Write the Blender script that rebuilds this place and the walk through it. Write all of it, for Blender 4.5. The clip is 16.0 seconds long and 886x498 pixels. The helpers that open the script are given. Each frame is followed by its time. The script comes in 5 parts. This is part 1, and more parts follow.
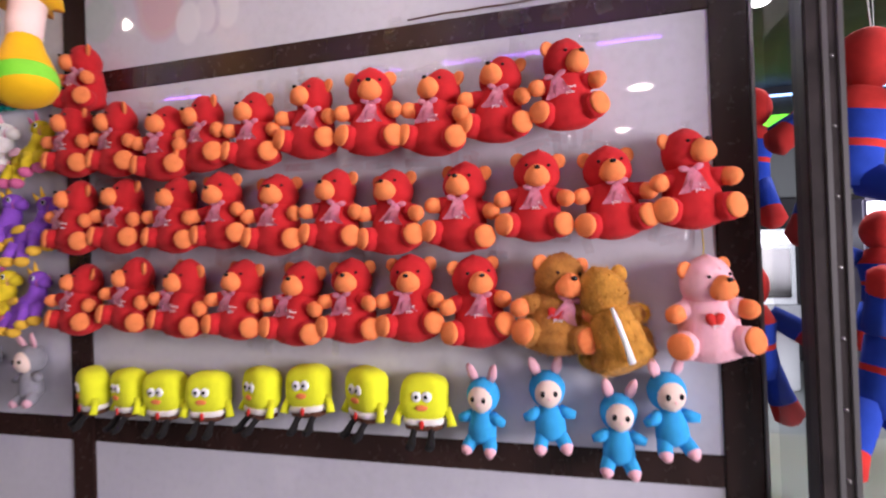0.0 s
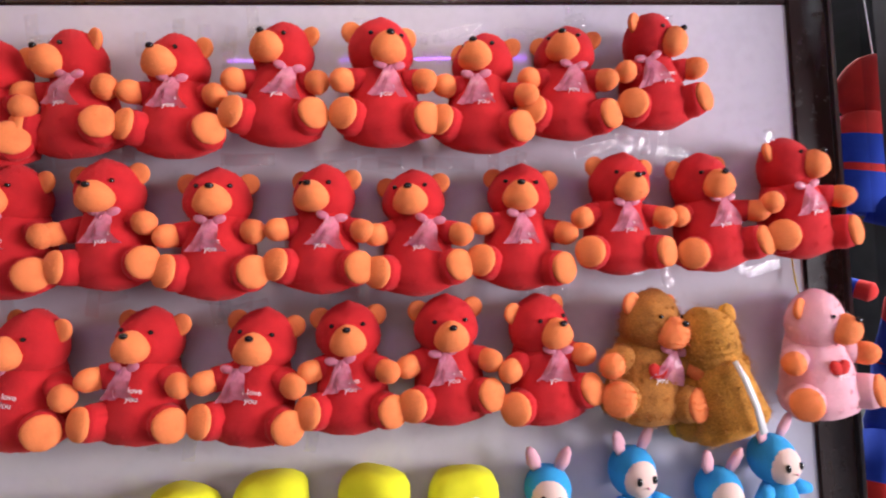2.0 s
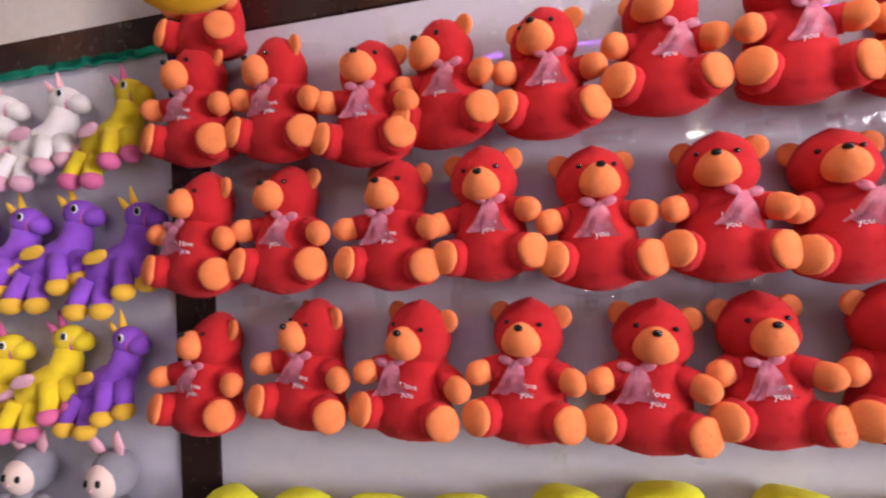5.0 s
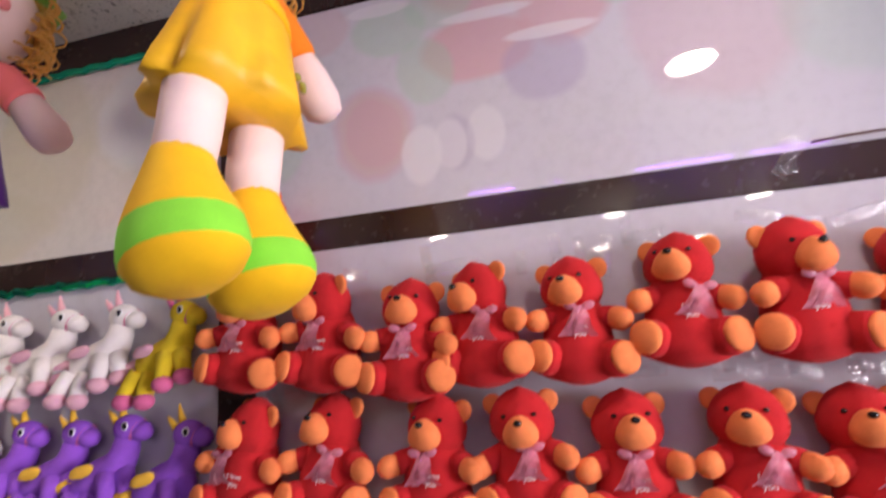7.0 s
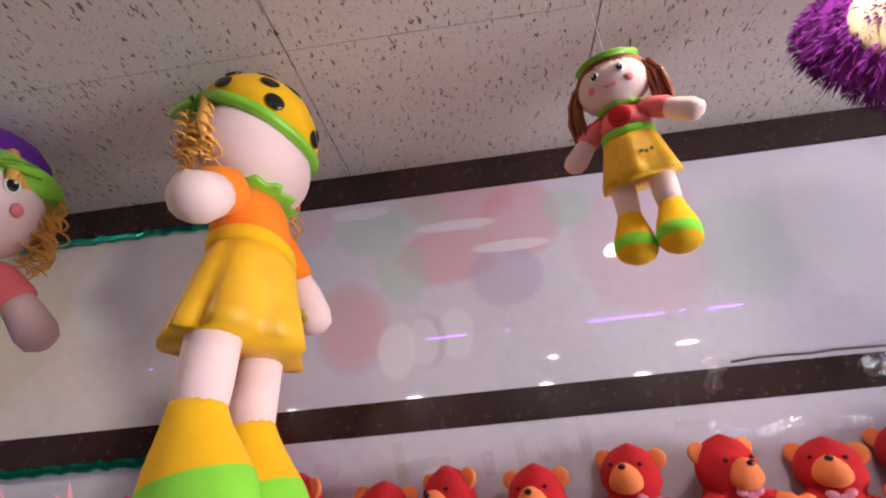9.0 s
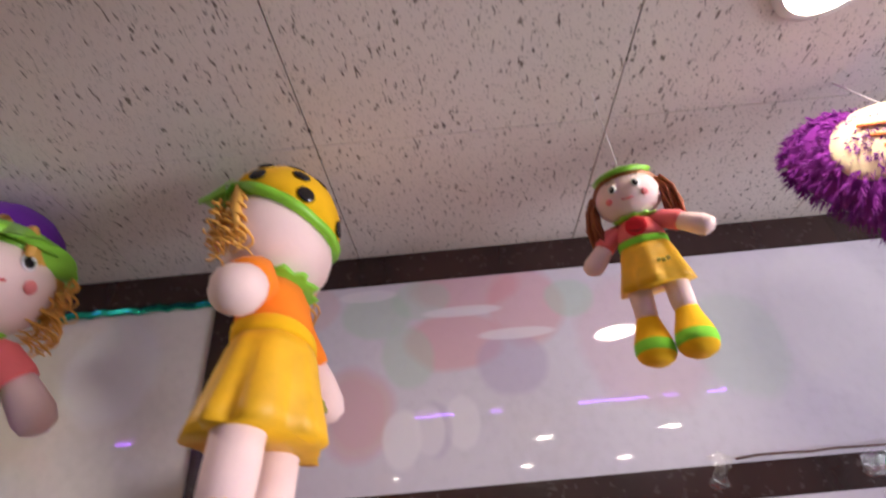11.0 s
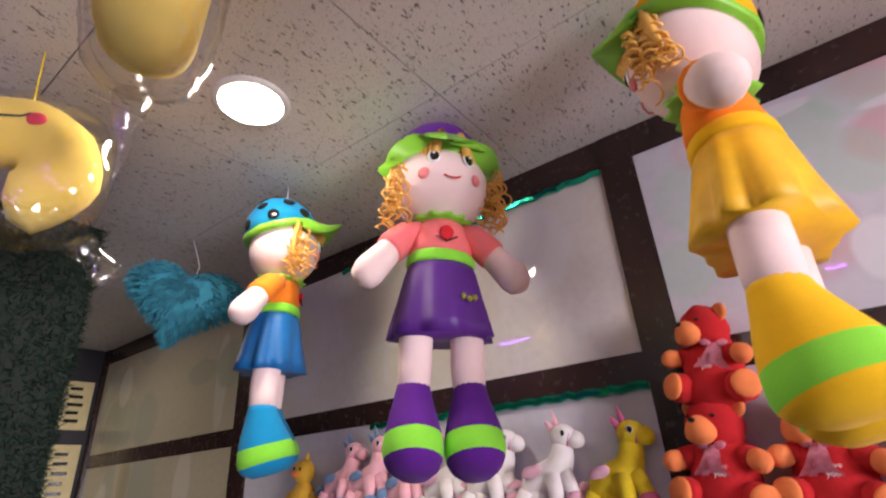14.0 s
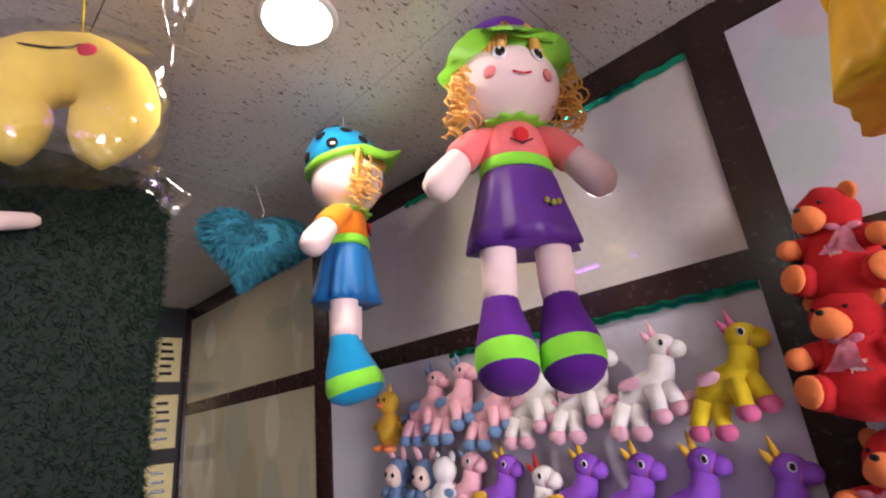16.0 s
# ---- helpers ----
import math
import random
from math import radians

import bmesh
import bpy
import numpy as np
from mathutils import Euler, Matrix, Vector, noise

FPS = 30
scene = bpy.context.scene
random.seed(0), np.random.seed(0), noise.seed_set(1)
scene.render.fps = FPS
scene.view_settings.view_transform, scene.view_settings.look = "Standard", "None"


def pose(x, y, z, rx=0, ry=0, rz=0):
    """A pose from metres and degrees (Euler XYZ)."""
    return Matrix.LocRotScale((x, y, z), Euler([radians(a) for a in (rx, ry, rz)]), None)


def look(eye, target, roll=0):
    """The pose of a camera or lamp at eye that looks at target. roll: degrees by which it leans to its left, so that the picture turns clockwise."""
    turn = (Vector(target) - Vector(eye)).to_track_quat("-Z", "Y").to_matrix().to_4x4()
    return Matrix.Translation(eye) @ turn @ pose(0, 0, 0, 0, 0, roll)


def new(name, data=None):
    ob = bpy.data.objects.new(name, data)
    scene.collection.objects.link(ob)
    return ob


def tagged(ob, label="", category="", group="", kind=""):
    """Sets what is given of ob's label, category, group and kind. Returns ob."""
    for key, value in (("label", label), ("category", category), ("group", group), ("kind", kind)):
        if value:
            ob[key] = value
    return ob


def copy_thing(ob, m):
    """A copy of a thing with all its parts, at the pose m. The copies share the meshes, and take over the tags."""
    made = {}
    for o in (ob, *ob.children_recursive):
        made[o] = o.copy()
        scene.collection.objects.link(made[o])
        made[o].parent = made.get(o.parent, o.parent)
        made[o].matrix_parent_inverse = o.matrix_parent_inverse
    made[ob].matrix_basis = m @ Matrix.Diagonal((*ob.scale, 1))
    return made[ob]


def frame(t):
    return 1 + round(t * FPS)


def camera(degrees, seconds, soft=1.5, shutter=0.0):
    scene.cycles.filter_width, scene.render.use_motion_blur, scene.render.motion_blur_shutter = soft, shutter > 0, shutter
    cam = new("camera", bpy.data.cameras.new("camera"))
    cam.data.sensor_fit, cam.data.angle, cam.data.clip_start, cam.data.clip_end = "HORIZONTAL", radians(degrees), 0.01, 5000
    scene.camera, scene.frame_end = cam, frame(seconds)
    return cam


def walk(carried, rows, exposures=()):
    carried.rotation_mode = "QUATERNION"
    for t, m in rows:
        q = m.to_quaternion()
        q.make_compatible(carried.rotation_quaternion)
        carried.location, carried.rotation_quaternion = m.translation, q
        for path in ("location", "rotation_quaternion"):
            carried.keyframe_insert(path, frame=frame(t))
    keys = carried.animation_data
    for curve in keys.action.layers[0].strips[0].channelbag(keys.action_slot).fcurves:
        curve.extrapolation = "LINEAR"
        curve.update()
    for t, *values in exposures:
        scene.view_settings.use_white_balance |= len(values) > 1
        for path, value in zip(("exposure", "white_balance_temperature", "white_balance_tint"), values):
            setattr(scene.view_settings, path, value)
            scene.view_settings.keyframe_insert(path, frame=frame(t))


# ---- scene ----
cam = camera(82.9, 16.0, soft=2.0, shutter=0.4)
PATH = [
    (0, (-0.397, 0.349, 1.368), (-0.891, 2.288, 1.39), -1.9),
    (0.5, (-0.486, 0.555, 1.418), (-0.867, 2.517, 1.467), -0.7),
    (1, (-0.623, 0.641, 1.407), (-0.755, 2.635, 1.503), 0.6),
    (1.5, (-0.734, 0.632, 1.41), (-0.619, 2.627, 1.488), -3.3),
    (2, (-0.821, 0.662, 1.413), (-0.657, 2.654, 1.487), -2.5),
    (2.5, (-0.877, 0.722, 1.395), (-0.698, 2.712, 1.481), -3.1),
    (3, (-0.934, 0.75, 1.375), (-0.814, 2.744, 1.488), -3.1),
    (3.5, (-1.008, 0.754, 1.378), (-1.037, 2.751, 1.474), -3.9),
    (4, (-1.043, 0.747, 1.414), (-1.268, 2.734, 1.395), -4.3),
    (4.2, (-1.075, 0.75, 1.399), (-1.324, 2.734, 1.412), -4.1),
    (6.3, (-1.208, 0.664, 1.512), (-1.85, 2.544, 1.742), -2.9),
    (6.5, (-1.201, 0.662, 1.54), (-1.811, 2.544, 1.832), -3.1),
    (7, (-1.18, 0.641, 1.657), (-1.597, 2.554, 2.063), -4.6),
    (7.5, (-1.173, 0.598, 1.719), (-1.426, 2.505, 2.265), -5.3),
    (8, (-1.192, 0.547, 1.763), (-1.416, 2.424, 2.415), -5.8),
    (8.5, (-1.2, 0.511, 1.784), (-1.386, 2.36, 2.525), -5.8),
    (10.8, (-1.254, 0.479, 1.795), (-1.268, 2.197, 2.819), -3.6),
    (11, (-1.269, 0.449, 1.815), (-1.286, 2.15, 2.867), -5.1),
    (11.5, (-1.358, 0.358, 1.837), (-1.548, 1.919, 3.072), -7.0),
    (12, (-1.399, 0.286, 1.865), (-1.909, 1.74, 3.14), -4.9),
    (12.5, (-1.435, 0.291, 1.829), (-2.142, 1.709, 3.049), -4.7),
    (13, (-1.483, 0.33, 1.78), (-2.351, 1.783, 2.845), -5.1),
    (13.5, (-1.512, 0.378, 1.743), (-2.501, 1.845, 2.675), -4.4),
    (14, (-1.54, 0.415, 1.71), (-2.6, 1.891, 2.545), -3.9),
    (14.5, (-1.577, 0.438, 1.681), (-2.717, 1.901, 2.43), -4.0),
    (15, (-1.614, 0.449, 1.662), (-2.814, 1.898, 2.34), -4.2),
    (15.5, (-1.629, 0.466, 1.659), (-2.877, 1.895, 2.289), -4.5),
    (16, (-1.637, 0.449, 1.675), (-2.911, 1.842, 2.337), -6.3),
]
walk(cam, [(t, look(eye, target, roll)) for t, eye, target, roll in PATH], exposures=[(0.0, 0.0), (1.5, 0.15), (4.0, 0.30), (6.5, 0.20), (8.0, -0.08), (11.5, -0.17), (13.0, 0.04), (15.5, 0.24), (16.0, 0.24)])

# ---- world and lights ----
world = bpy.data.worlds.new("world")
scene.world = world
world.use_nodes = True
world.node_tree.nodes["Background"].inputs[0].default_value = (0.55, 0.5, 0.75, 1)
world.node_tree.nodes["Background"].inputs[1].default_value = 0.15

CEIL, W = 2.468, 1.513          # ceiling height and the display panels' face
# the two rows behind the walker are unseen, extra columns added as frontal fill
DOWNLIGHTS = [(-2.34, 0.865), (-0.70, 0.865), (-3.95, 0.83)] + [(x, y) for y in (-0.95, -2.2) for x in (-3.15, -1.95, -0.75, 0.1)]
for i, (lx, ly) in enumerate(DOWNLIGHTS):
    lamp = bpy.data.lights.new("downlight_lamp", "AREA")
    lamp.shape, lamp.size, lamp.energy, lamp.color = "DISK", 0.14, 4.0, (1.0, 0.88, 0.78)
    ob = new("downlight_lamp", lamp)
    ob.matrix_world = pose(lx, ly, CEIL - 0.012)
# added fill beside the booth, standing in for the bright arcade floor: broad, soft
lamp = bpy.data.lights.new("arcade_lamp", "AREA")
lamp.shape, lamp.size, lamp.size_y, lamp.energy, lamp.color = "RECTANGLE", 1.8, 1.7, 285.0, (0.97, 0.90, 1.0)
new("arcade_lamp", lamp).matrix_world = look((3.55, -0.5, 1.45), (-1.2, 1.5, 1.0))
# added soft fill that brightens the hall, without a fitting of its own
lamp = bpy.data.lights.new("hall_lamp", "AREA")
lamp.shape, lamp.size, lamp.energy, lamp.color = "DISK", 1.6, 150.0, (0.9, 0.93, 1.0)
new("hall_lamp", lamp).matrix_world = pose(1.4, 3.6, 3.1)

# ---- materials ----
MATS = {}


def nodes_of(name, rough=0.6, metal=0.0):
    m = bpy.data.materials.new(name)
    m.use_nodes = True
    nt = m.node_tree
    b = nt.nodes["Principled BSDF"]
    b.inputs["Roughness"].default_value, b.inputs["Metallic"].default_value = rough, metal
    return m, nt, b


def noise_node(nt, scale, detail=4.0, vec=None, stretch=None):
    n = nt.nodes.new("ShaderNodeTexNoise")
    n.inputs["Scale"].default_value, n.inputs["Detail"].default_value = scale, detail
    tc = nt.nodes.new("ShaderNodeTexCoord")
    mp = nt.nodes.new("ShaderNodeMapping")
    if stretch:
        mp.inputs["Scale"].default_value = stretch
    nt.links.new(tc.outputs["Object"], mp.inputs["Vector"])
    nt.links.new(mp.outputs["Vector"], n.inputs["Vector"])
    return n


def ramp(nt, src, stops):
    r = nt.nodes.new("ShaderNodeValToRGB")
    while len(r.color_ramp.elements) < len(stops):
        r.color_ramp.elements.new(0.5)
    for e, (p, c) in zip(r.color_ramp.elements, stops):
        e.position, e.color = p, (*c, 1)
    nt.links.new(src, r.inputs["Fac"])
    return r


def bump(nt, b, src, strength, dist):
    k = nt.nodes.new("ShaderNodeBump")
    k.inputs["Strength"].default_value, k.inputs["Distance"].default_value = strength, dist
    nt.links.new(src, k.inputs["Height"])
    nt.links.new(k.outputs["Normal"], b.inputs["Normal"])


def plush(name, c, rough=0.9, vary=0.22, sheen=0.25, fine=900.0, depth=0.0016):
    """Short-pile plush: mottled pile, fine fibre relief, a soft sheen."""
    if name in MATS:
        return MATS[name]
    m, nt, b = nodes_of(name, rough)
    big, small = noise_node(nt, 26.0, 5.0), noise_node(nt, fine, 3.0)
    mix = nt.nodes.new("ShaderNodeMath")
    mix.operation = "ADD"
    nt.links.new(big.outputs["Fac"], mix.inputs[0])
    nt.links.new(small.outputs["Fac"], mix.inputs[1])
    half = nt.nodes.new("ShaderNodeMath")
    half.operation, half.inputs[1].default_value = "MULTIPLY", 0.5
    nt.links.new(mix.outputs[0], half.inputs[0])
    lo, hi = [x * (1 - vary) for x in c], [min(1, x * (1 + vary)) for x in c]
    r = ramp(nt, half.outputs[0], [(0.32, lo), (0.68, hi)])
    nt.links.new(r.outputs["Color"], b.inputs["Base Color"])
    b.inputs["Sheen Weight"].default_value, b.inputs["Sheen Roughness"].default_value = sheen, 0.5
    b.inputs["Sheen Tint"].default_value = (*[min(1, x + 0.25) for x in c], 1)
    b.inputs["Specular IOR Level"].default_value = 0.15
    bump(nt, b, half.outputs[0], 0.55, depth)
    MATS[name] = m
    return m


def satin(name, c, rough=0.42, vary=0.15):
    if name in MATS:
        return MATS[name]
    m, nt, b = nodes_of(name, rough)
    n = noise_node(nt, 18.0, 4.0)
    w = noise_node(nt, 700.0, 2.0)
    r = ramp(nt, n.outputs["Fac"], [(0.3, [x * (1 - vary) for x in c]), (0.7, [min(1, x * (1 + vary)) for x in c])])
    nt.links.new(r.outputs["Color"], b.inputs["Base Color"])
    b.inputs["Sheen Weight"].default_value = 0.04
    bump(nt, b, w.outputs["Fac"], 0.25, 0.0006)
    MATS[name] = m
    return m


def plain(name, c, rough=0.5, metal=0.0, emit=0.0):
    if name in MATS:
        return MATS[name]
    m, nt, b = nodes_of(name, rough, metal)
    b.inputs["Base Color"].default_value = (*c, 1)
    if emit:
        b.inputs["Emission Color"].default_value, b.inputs["Emission Strength"].default_value = (*c, 1), emit
    MATS[name] = m
    return m


def clear(name, tint=(1, 1, 1), gloss=0.12, rough=0.06, relief=0.0, scale=30.0):
    """Thin clear film: mostly see-through, with a gloss."""
    if name in MATS:
        return MATS[name]
    m = bpy.data.materials.new(name)
    m.use_nodes = True
    nt = m.node_tree
    nt.nodes.clear()
    out, mix = nt.nodes.new("ShaderNodeOutputMaterial"), nt.nodes.new("ShaderNodeMixShader")
    tr, gl = nt.nodes.new("ShaderNodeBsdfTransparent"), nt.nodes.new("ShaderNodeBsdfGlossy")
    tr.inputs["Color"].default_value = (*tint, 1)
    gl.inputs["Roughness"].default_value = rough
    mix.inputs[0].default_value = gloss
    if relief:
        n = noise_node(nt, scale, 3.0)
        k = nt.nodes.new("ShaderNodeBump")
        k.inputs["Strength"].default_value, k.inputs["Distance"].default_value = 1.0, relief
        nt.links.new(n.outputs["Fac"], k.inputs["Height"])
        nt.links.new(k.outputs["Normal"], gl.inputs["Normal"])
    nt.links.new(tr.outputs[0], mix.inputs[1])
    nt.links.new(gl.outputs[0], mix.inputs[2])
    nt.links.new(mix.outputs[0], out.inputs["Surface"])
    MATS[name] = m
    return m


def wood_mat():
    m, nt, b = nodes_of("dark_lacquered_wood", 0.28)
    n = noise_node(nt, 9.0, 6.0, stretch=(1, 1, 0.12))
    g = noise_node(nt, 60.0, 4.0)
    r = ramp(nt, n.outputs["Fac"], [(0.3, (0.020, 0.009, 0.008)), (0.7, (0.042, 0.019, 0.016))])
    nt.links.new(r.outputs["Color"], b.inputs["Base Color"])
    rr = ramp(nt, g.outputs["Fac"], [(0.3, (0.20,) * 3), (0.75, (0.30,) * 3)])
    nt.links.new(rr.outputs["Color"], b.inputs["Roughness"])
    bump(nt, b, g.outputs["Fac"], 0.12, 0.001)
    return m


def panel_mat(name, c, lo=0.015, hi=0.05):
    """Glossy laminated sheet, scuffed, gently wavy."""
    m, nt, b = nodes_of(name, 0.15)
    n, s, w = noise_node(nt, 2.2, 5.0), noise_node(nt, 45.0, 6.0), noise_node(nt, 6.0, 2.0)
    mx = nt.nodes.new("ShaderNodeMath")
    mx.operation = "MULTIPLY"
    nt.links.new(n.outputs["Fac"], mx.inputs[0])
    nt.links.new(s.outputs["Fac"], mx.inputs[1])
    r = ramp(nt, mx.outputs[0], [(0.06, [x * 0.90 for x in c]), (0.24, c), (0.45, [min(1, x * 1.04) for x in c])])
    nt.links.new(r.outputs["Color"], b.inputs["Base Color"])
    rr = ramp(nt, s.outputs["Fac"], [(0.35, (lo,) * 3), (0.7, (hi,) * 3)])
    nt.links.new(rr.outputs["Color"], b.inputs["Roughness"])
    bump(nt, b, w.outputs["Fac"], 0.05, 0.003)
    return m


def tile_mat():
    """Mineral-fibre ceiling board with long fissures and pinholes."""
    m, nt, b = nodes_of("fissured_ceiling_board", 0.95)
    a = noise_node(nt, 1.0, 1.5, stretch=(185, 58, 1))
    p = noise_node(nt, 260.0, 2.0)
    d = noise_node(nt, 1.3, 4.0)
    fa = ramp(nt, a.outputs["Fac"], [(0.308, (0.22, 0.19, 0.17)), (0.355, (0.80, 0.75, 0.72))])
    fd = ramp(nt, d.outputs["Fac"], [(0.3, (0.84, 0.80, 0.76)), (0.7, (1, 1, 1))])
    fp = ramp(nt, p.outputs["Fac"], [(0.30, (0.55,) * 3), (0.40, (1,) * 3)])
    mul = nt.nodes.new("ShaderNodeMixRGB")
    mul.blend_type, mul.inputs[0].default_value = "MULTIPLY", 1.0
    mul2 = nt.nodes.new("ShaderNodeMixRGB")
    mul2.blend_type, mul2.inputs[0].default_value = "MULTIPLY", 1.0
    nt.links.new(fa.outputs[0], mul.inputs[1])
    nt.links.new(fd.outputs[0], mul.inputs[2])
    nt.links.new(mul.outputs[0], mul2.inputs[1])
    nt.links.new(fp.outputs[0], mul2.inputs[2])
    nt.links.new(mul2.outputs[0], b.inputs["Base Color"])
    bump(nt, b, fa.outputs[0], 0.6, 0.003)
    return m


def organza(name, c, alpha):
    m, nt, b = nodes_of(name, 0.35)
    n = noise_node(nt, 160.0, 3.0)
    r = ramp(nt, n.outputs["Fac"], [(0.3, [x * 0.8 for x in c]), (0.7, c)])
    nt.links.new(r.outputs["Color"], b.inputs["Base Color"])
    b.inputs["Alpha"].default_value = alpha
    b.inputs["Sheen Weight"].default_value = 0.3
    return m


WOOD = wood_mat()
PANEL = panel_mat("glossy_white_laminate", (0.60, 0.58, 0.645))


def print_reflect_mat(name, c, blobs, lo=0.015, hi=0.05):
    """The same laminate with a faded, soft-edged print, or reflections painted in: blobs of x, z, rx, rz, colour,
    strength.
    """
    m = panel_mat(name, c, lo, hi)
    nt = m.node_tree
    b = nt.nodes["Principled BSDF"]
    col = b.inputs["Base Color"].links[0].from_socket
    tc = nt.nodes.new("ShaderNodeTexCoord")
    wob = noise_node(nt, 7.0, 3.0)
    for x, z, rx, rz, k, st in blobs:
        sub = nt.nodes.new("ShaderNodeVectorMath")
        sub.operation, sub.inputs[1].default_value = "SUBTRACT", (x, W, z)
        nt.links.new(tc.outputs["Object"], sub.inputs[0])
        mul = nt.nodes.new("ShaderNodeVectorMath")
        mul.operation, mul.inputs[1].default_value = "MULTIPLY", (1 / rx, 0, 1 / rz)
        nt.links.new(sub.outputs[0], mul.inputs[0])
        ln = nt.nodes.new("ShaderNodeVectorMath")
        ln.operation = "LENGTH"
        nt.links.new(mul.outputs[0], ln.inputs[0])
        add = nt.nodes.new("ShaderNodeMath")
        add.operation = "MULTIPLY_ADD"
        nt.links.new(wob.outputs["Fac"], add.inputs[0])
        add.inputs[1].default_value = 0.5
        nt.links.new(ln.outputs["Value"], add.inputs[2])
        rng = nt.nodes.new("ShaderNodeMapRange")
        rng.inputs["From Min"].default_value, rng.inputs["From Max"].default_value = 1.12, 1.34
        rng.inputs["To Min"].default_value, rng.inputs["To Max"].default_value = st, 0.0
        nt.links.new(add.outputs[0], rng.inputs["Value"])
        mix = nt.nodes.new("ShaderNodeMixRGB")
        mix.inputs[2].default_value = (*k, 1)
        nt.links.new(rng.outputs[0], mix.inputs[0])
        nt.links.new(col, mix.inputs[1])
        col = mix.outputs[0]
    nt.links.new(col, b.inputs["Base Color"])
    return m


ROSE_P, GREEN_P, WHITE_P, LILAC_P, SALMON_P, BONE_P = (0.62, 0.36, 0.44), (0.40, 0.58, 0.47), (0.74, 0.72, 0.76), (0.42, 0.36, 0.52), (0.64, 0.30, 0.33), (0.62, 0.56, 0.45)
FRUIT = print_reflect_mat("glossy_laminate_fruit_print", (0.60, 0.58, 0.645), [
    (-0.86, 2.20, 0.15, 0.16, ROSE_P, 0.30), (-0.66, 2.17, 0.10, 0.12, GREEN_P, 0.28), (-0.42, 2.2, 0.14, 0.2, WHITE_P, 0.35), (-1.10, 2.30, 0.09, 0.10, SALMON_P, 0.5), (-1.24, 2.36, 0.13, 0.06, SALMON_P, 0.5),
    (-1.27, 2.23, 0.11, 0.07, SALMON_P, 0.55), (-1.45, 2.31, 0.08, 0.06, GREEN_P, 0.5), (-1.34, 2.34, 0.07, 0.05, GREEN_P, 0.4), (-1.38, 2.20, 0.06, 0.07, GREEN_P, 0.45), (-1.00, 2.31, 0.06, 0.05, GREEN_P, 0.5),
    (-1.15, 2.17, 0.08, 0.07, LILAC_P, 0.5), (-1.47, 2.36, 0.07, 0.016, WHITE_P, 0.7), (-1.25, 2.30, 0.09, 0.014, WHITE_P, 0.7), (-1.13, 2.235, 0.09, 0.014, WHITE_P, 0.7),
    (-1.49, 2.095, 0.088, 0.098, ROSE_P, 0.55), (-1.49, 2.095, 0.074, 0.084, BONE_P, 0.45), (-1.49, 2.095, 0.066, 0.076, ROSE_P, 0.5), (-1.27, 2.05, 0.036, 0.055, WHITE_P, 0.6), (-1.33, 2.04, 0.038, 0.058, LILAC_P, 0.35), (-1.34, 2.04, 0.032, 0.052, WHITE_P, 0.6),
    (-1.395, 2.03, 0.040, 0.062, WHITE_P, 0.75), (-1.66, 2.24, 0.065, 0.09, GREEN_P, 0.35), (-1.70, 2.08, 0.06, 0.065, GREEN_P, 0.4), (-1.60, 2.34, 0.07, 0.06, SALMON_P, 0.25)])
# these pale blobs put soft reflections into the laminate's colour
PALE = print_reflect_mat("glossy_laminate_pale_reflections", (0.70, 0.645, 0.62), [
    (-2.05, 2.24, 0.11, 0.12, WHITE_P, 0.6), (-2.3, 2.2, 0.14, 0.2, BONE_P, 0.5), (-2.95, 2.18, 0.12, 0.2, WHITE_P, 0.4), (-3.18, 2.12, 0.18, 0.15, LILAC_P, 0.3), (-2.62, 2.24, 0.14, 0.2, BONE_P, 0.5),
    (-3.33, 2.25, 0.10, 0.14, WHITE_P, 0.4), (-2.45, 2.02, 0.2, 0.08, BONE_P, 0.5)])
# random blobs paint the reflections on the cream panels
rnd0 = random.Random(21)
CREAM = print_reflect_mat("glossy_cream_laminate", (0.44, 0.385, 0.28), [(rnd0.uniform(-4.55, -3.4), rnd0.choice((rnd0.uniform(1.98, 2.38), rnd0.uniform(1.2, 1.82))), rnd0.uniform(0.03, 0.14), rnd0.uniform(0.05, 0.2), rnd0.choice(((0.36, 0.31, 0.19), (0.55, 0.50, 0.42), (0.34, 0.34, 0.26))), 0.7) for _ in range(30)])
BOARD = tile_mat()


# ---- mesh tools ----
def link(name, bm, mats, parent=None, label="", smooth=True):
    me = bpy.data.meshes.new(name)
    for f in bm.faces:
        f.smooth = smooth
    bmesh.ops.recalc_face_normals(bm, faces=bm.faces[:])
    bm.to_mesh(me)
    bm.free()
    for m in (mats if isinstance(mats, (list, tuple)) else [mats]):
        me.materials.append(m)
    ob = new(name, me)
    if parent:
        ob.parent = parent
    if label:
        ob["label"] = label
    return ob


def part(name, bm, material, parent, label="", smooth=True):
    return link(name, bm, material, parent, label, smooth)


def box(bm, x0, x1, y0, y1, z0, z1, bev=0.0, mi=0):
    v = bmesh.ops.create_cube(bm, size=1.0)["verts"]
    for p in v:
        p.co = Vector((x0 + (p.co.x + 0.5) * (x1 - x0), y0 + (p.co.y + 0.5) * (y1 - y0), z0 + (p.co.z + 0.5) * (z1 - z0)))
    faces = {f for p in v for f in p.link_faces}
    for f in faces:
        f.material_index = mi
    if bev:
        bmesh.ops.bevel(bm, geom=list({e for p in v for e in p.link_edges}), offset=bev, segments=2, affect="EDGES", clamp_overlap=True)
    return bm


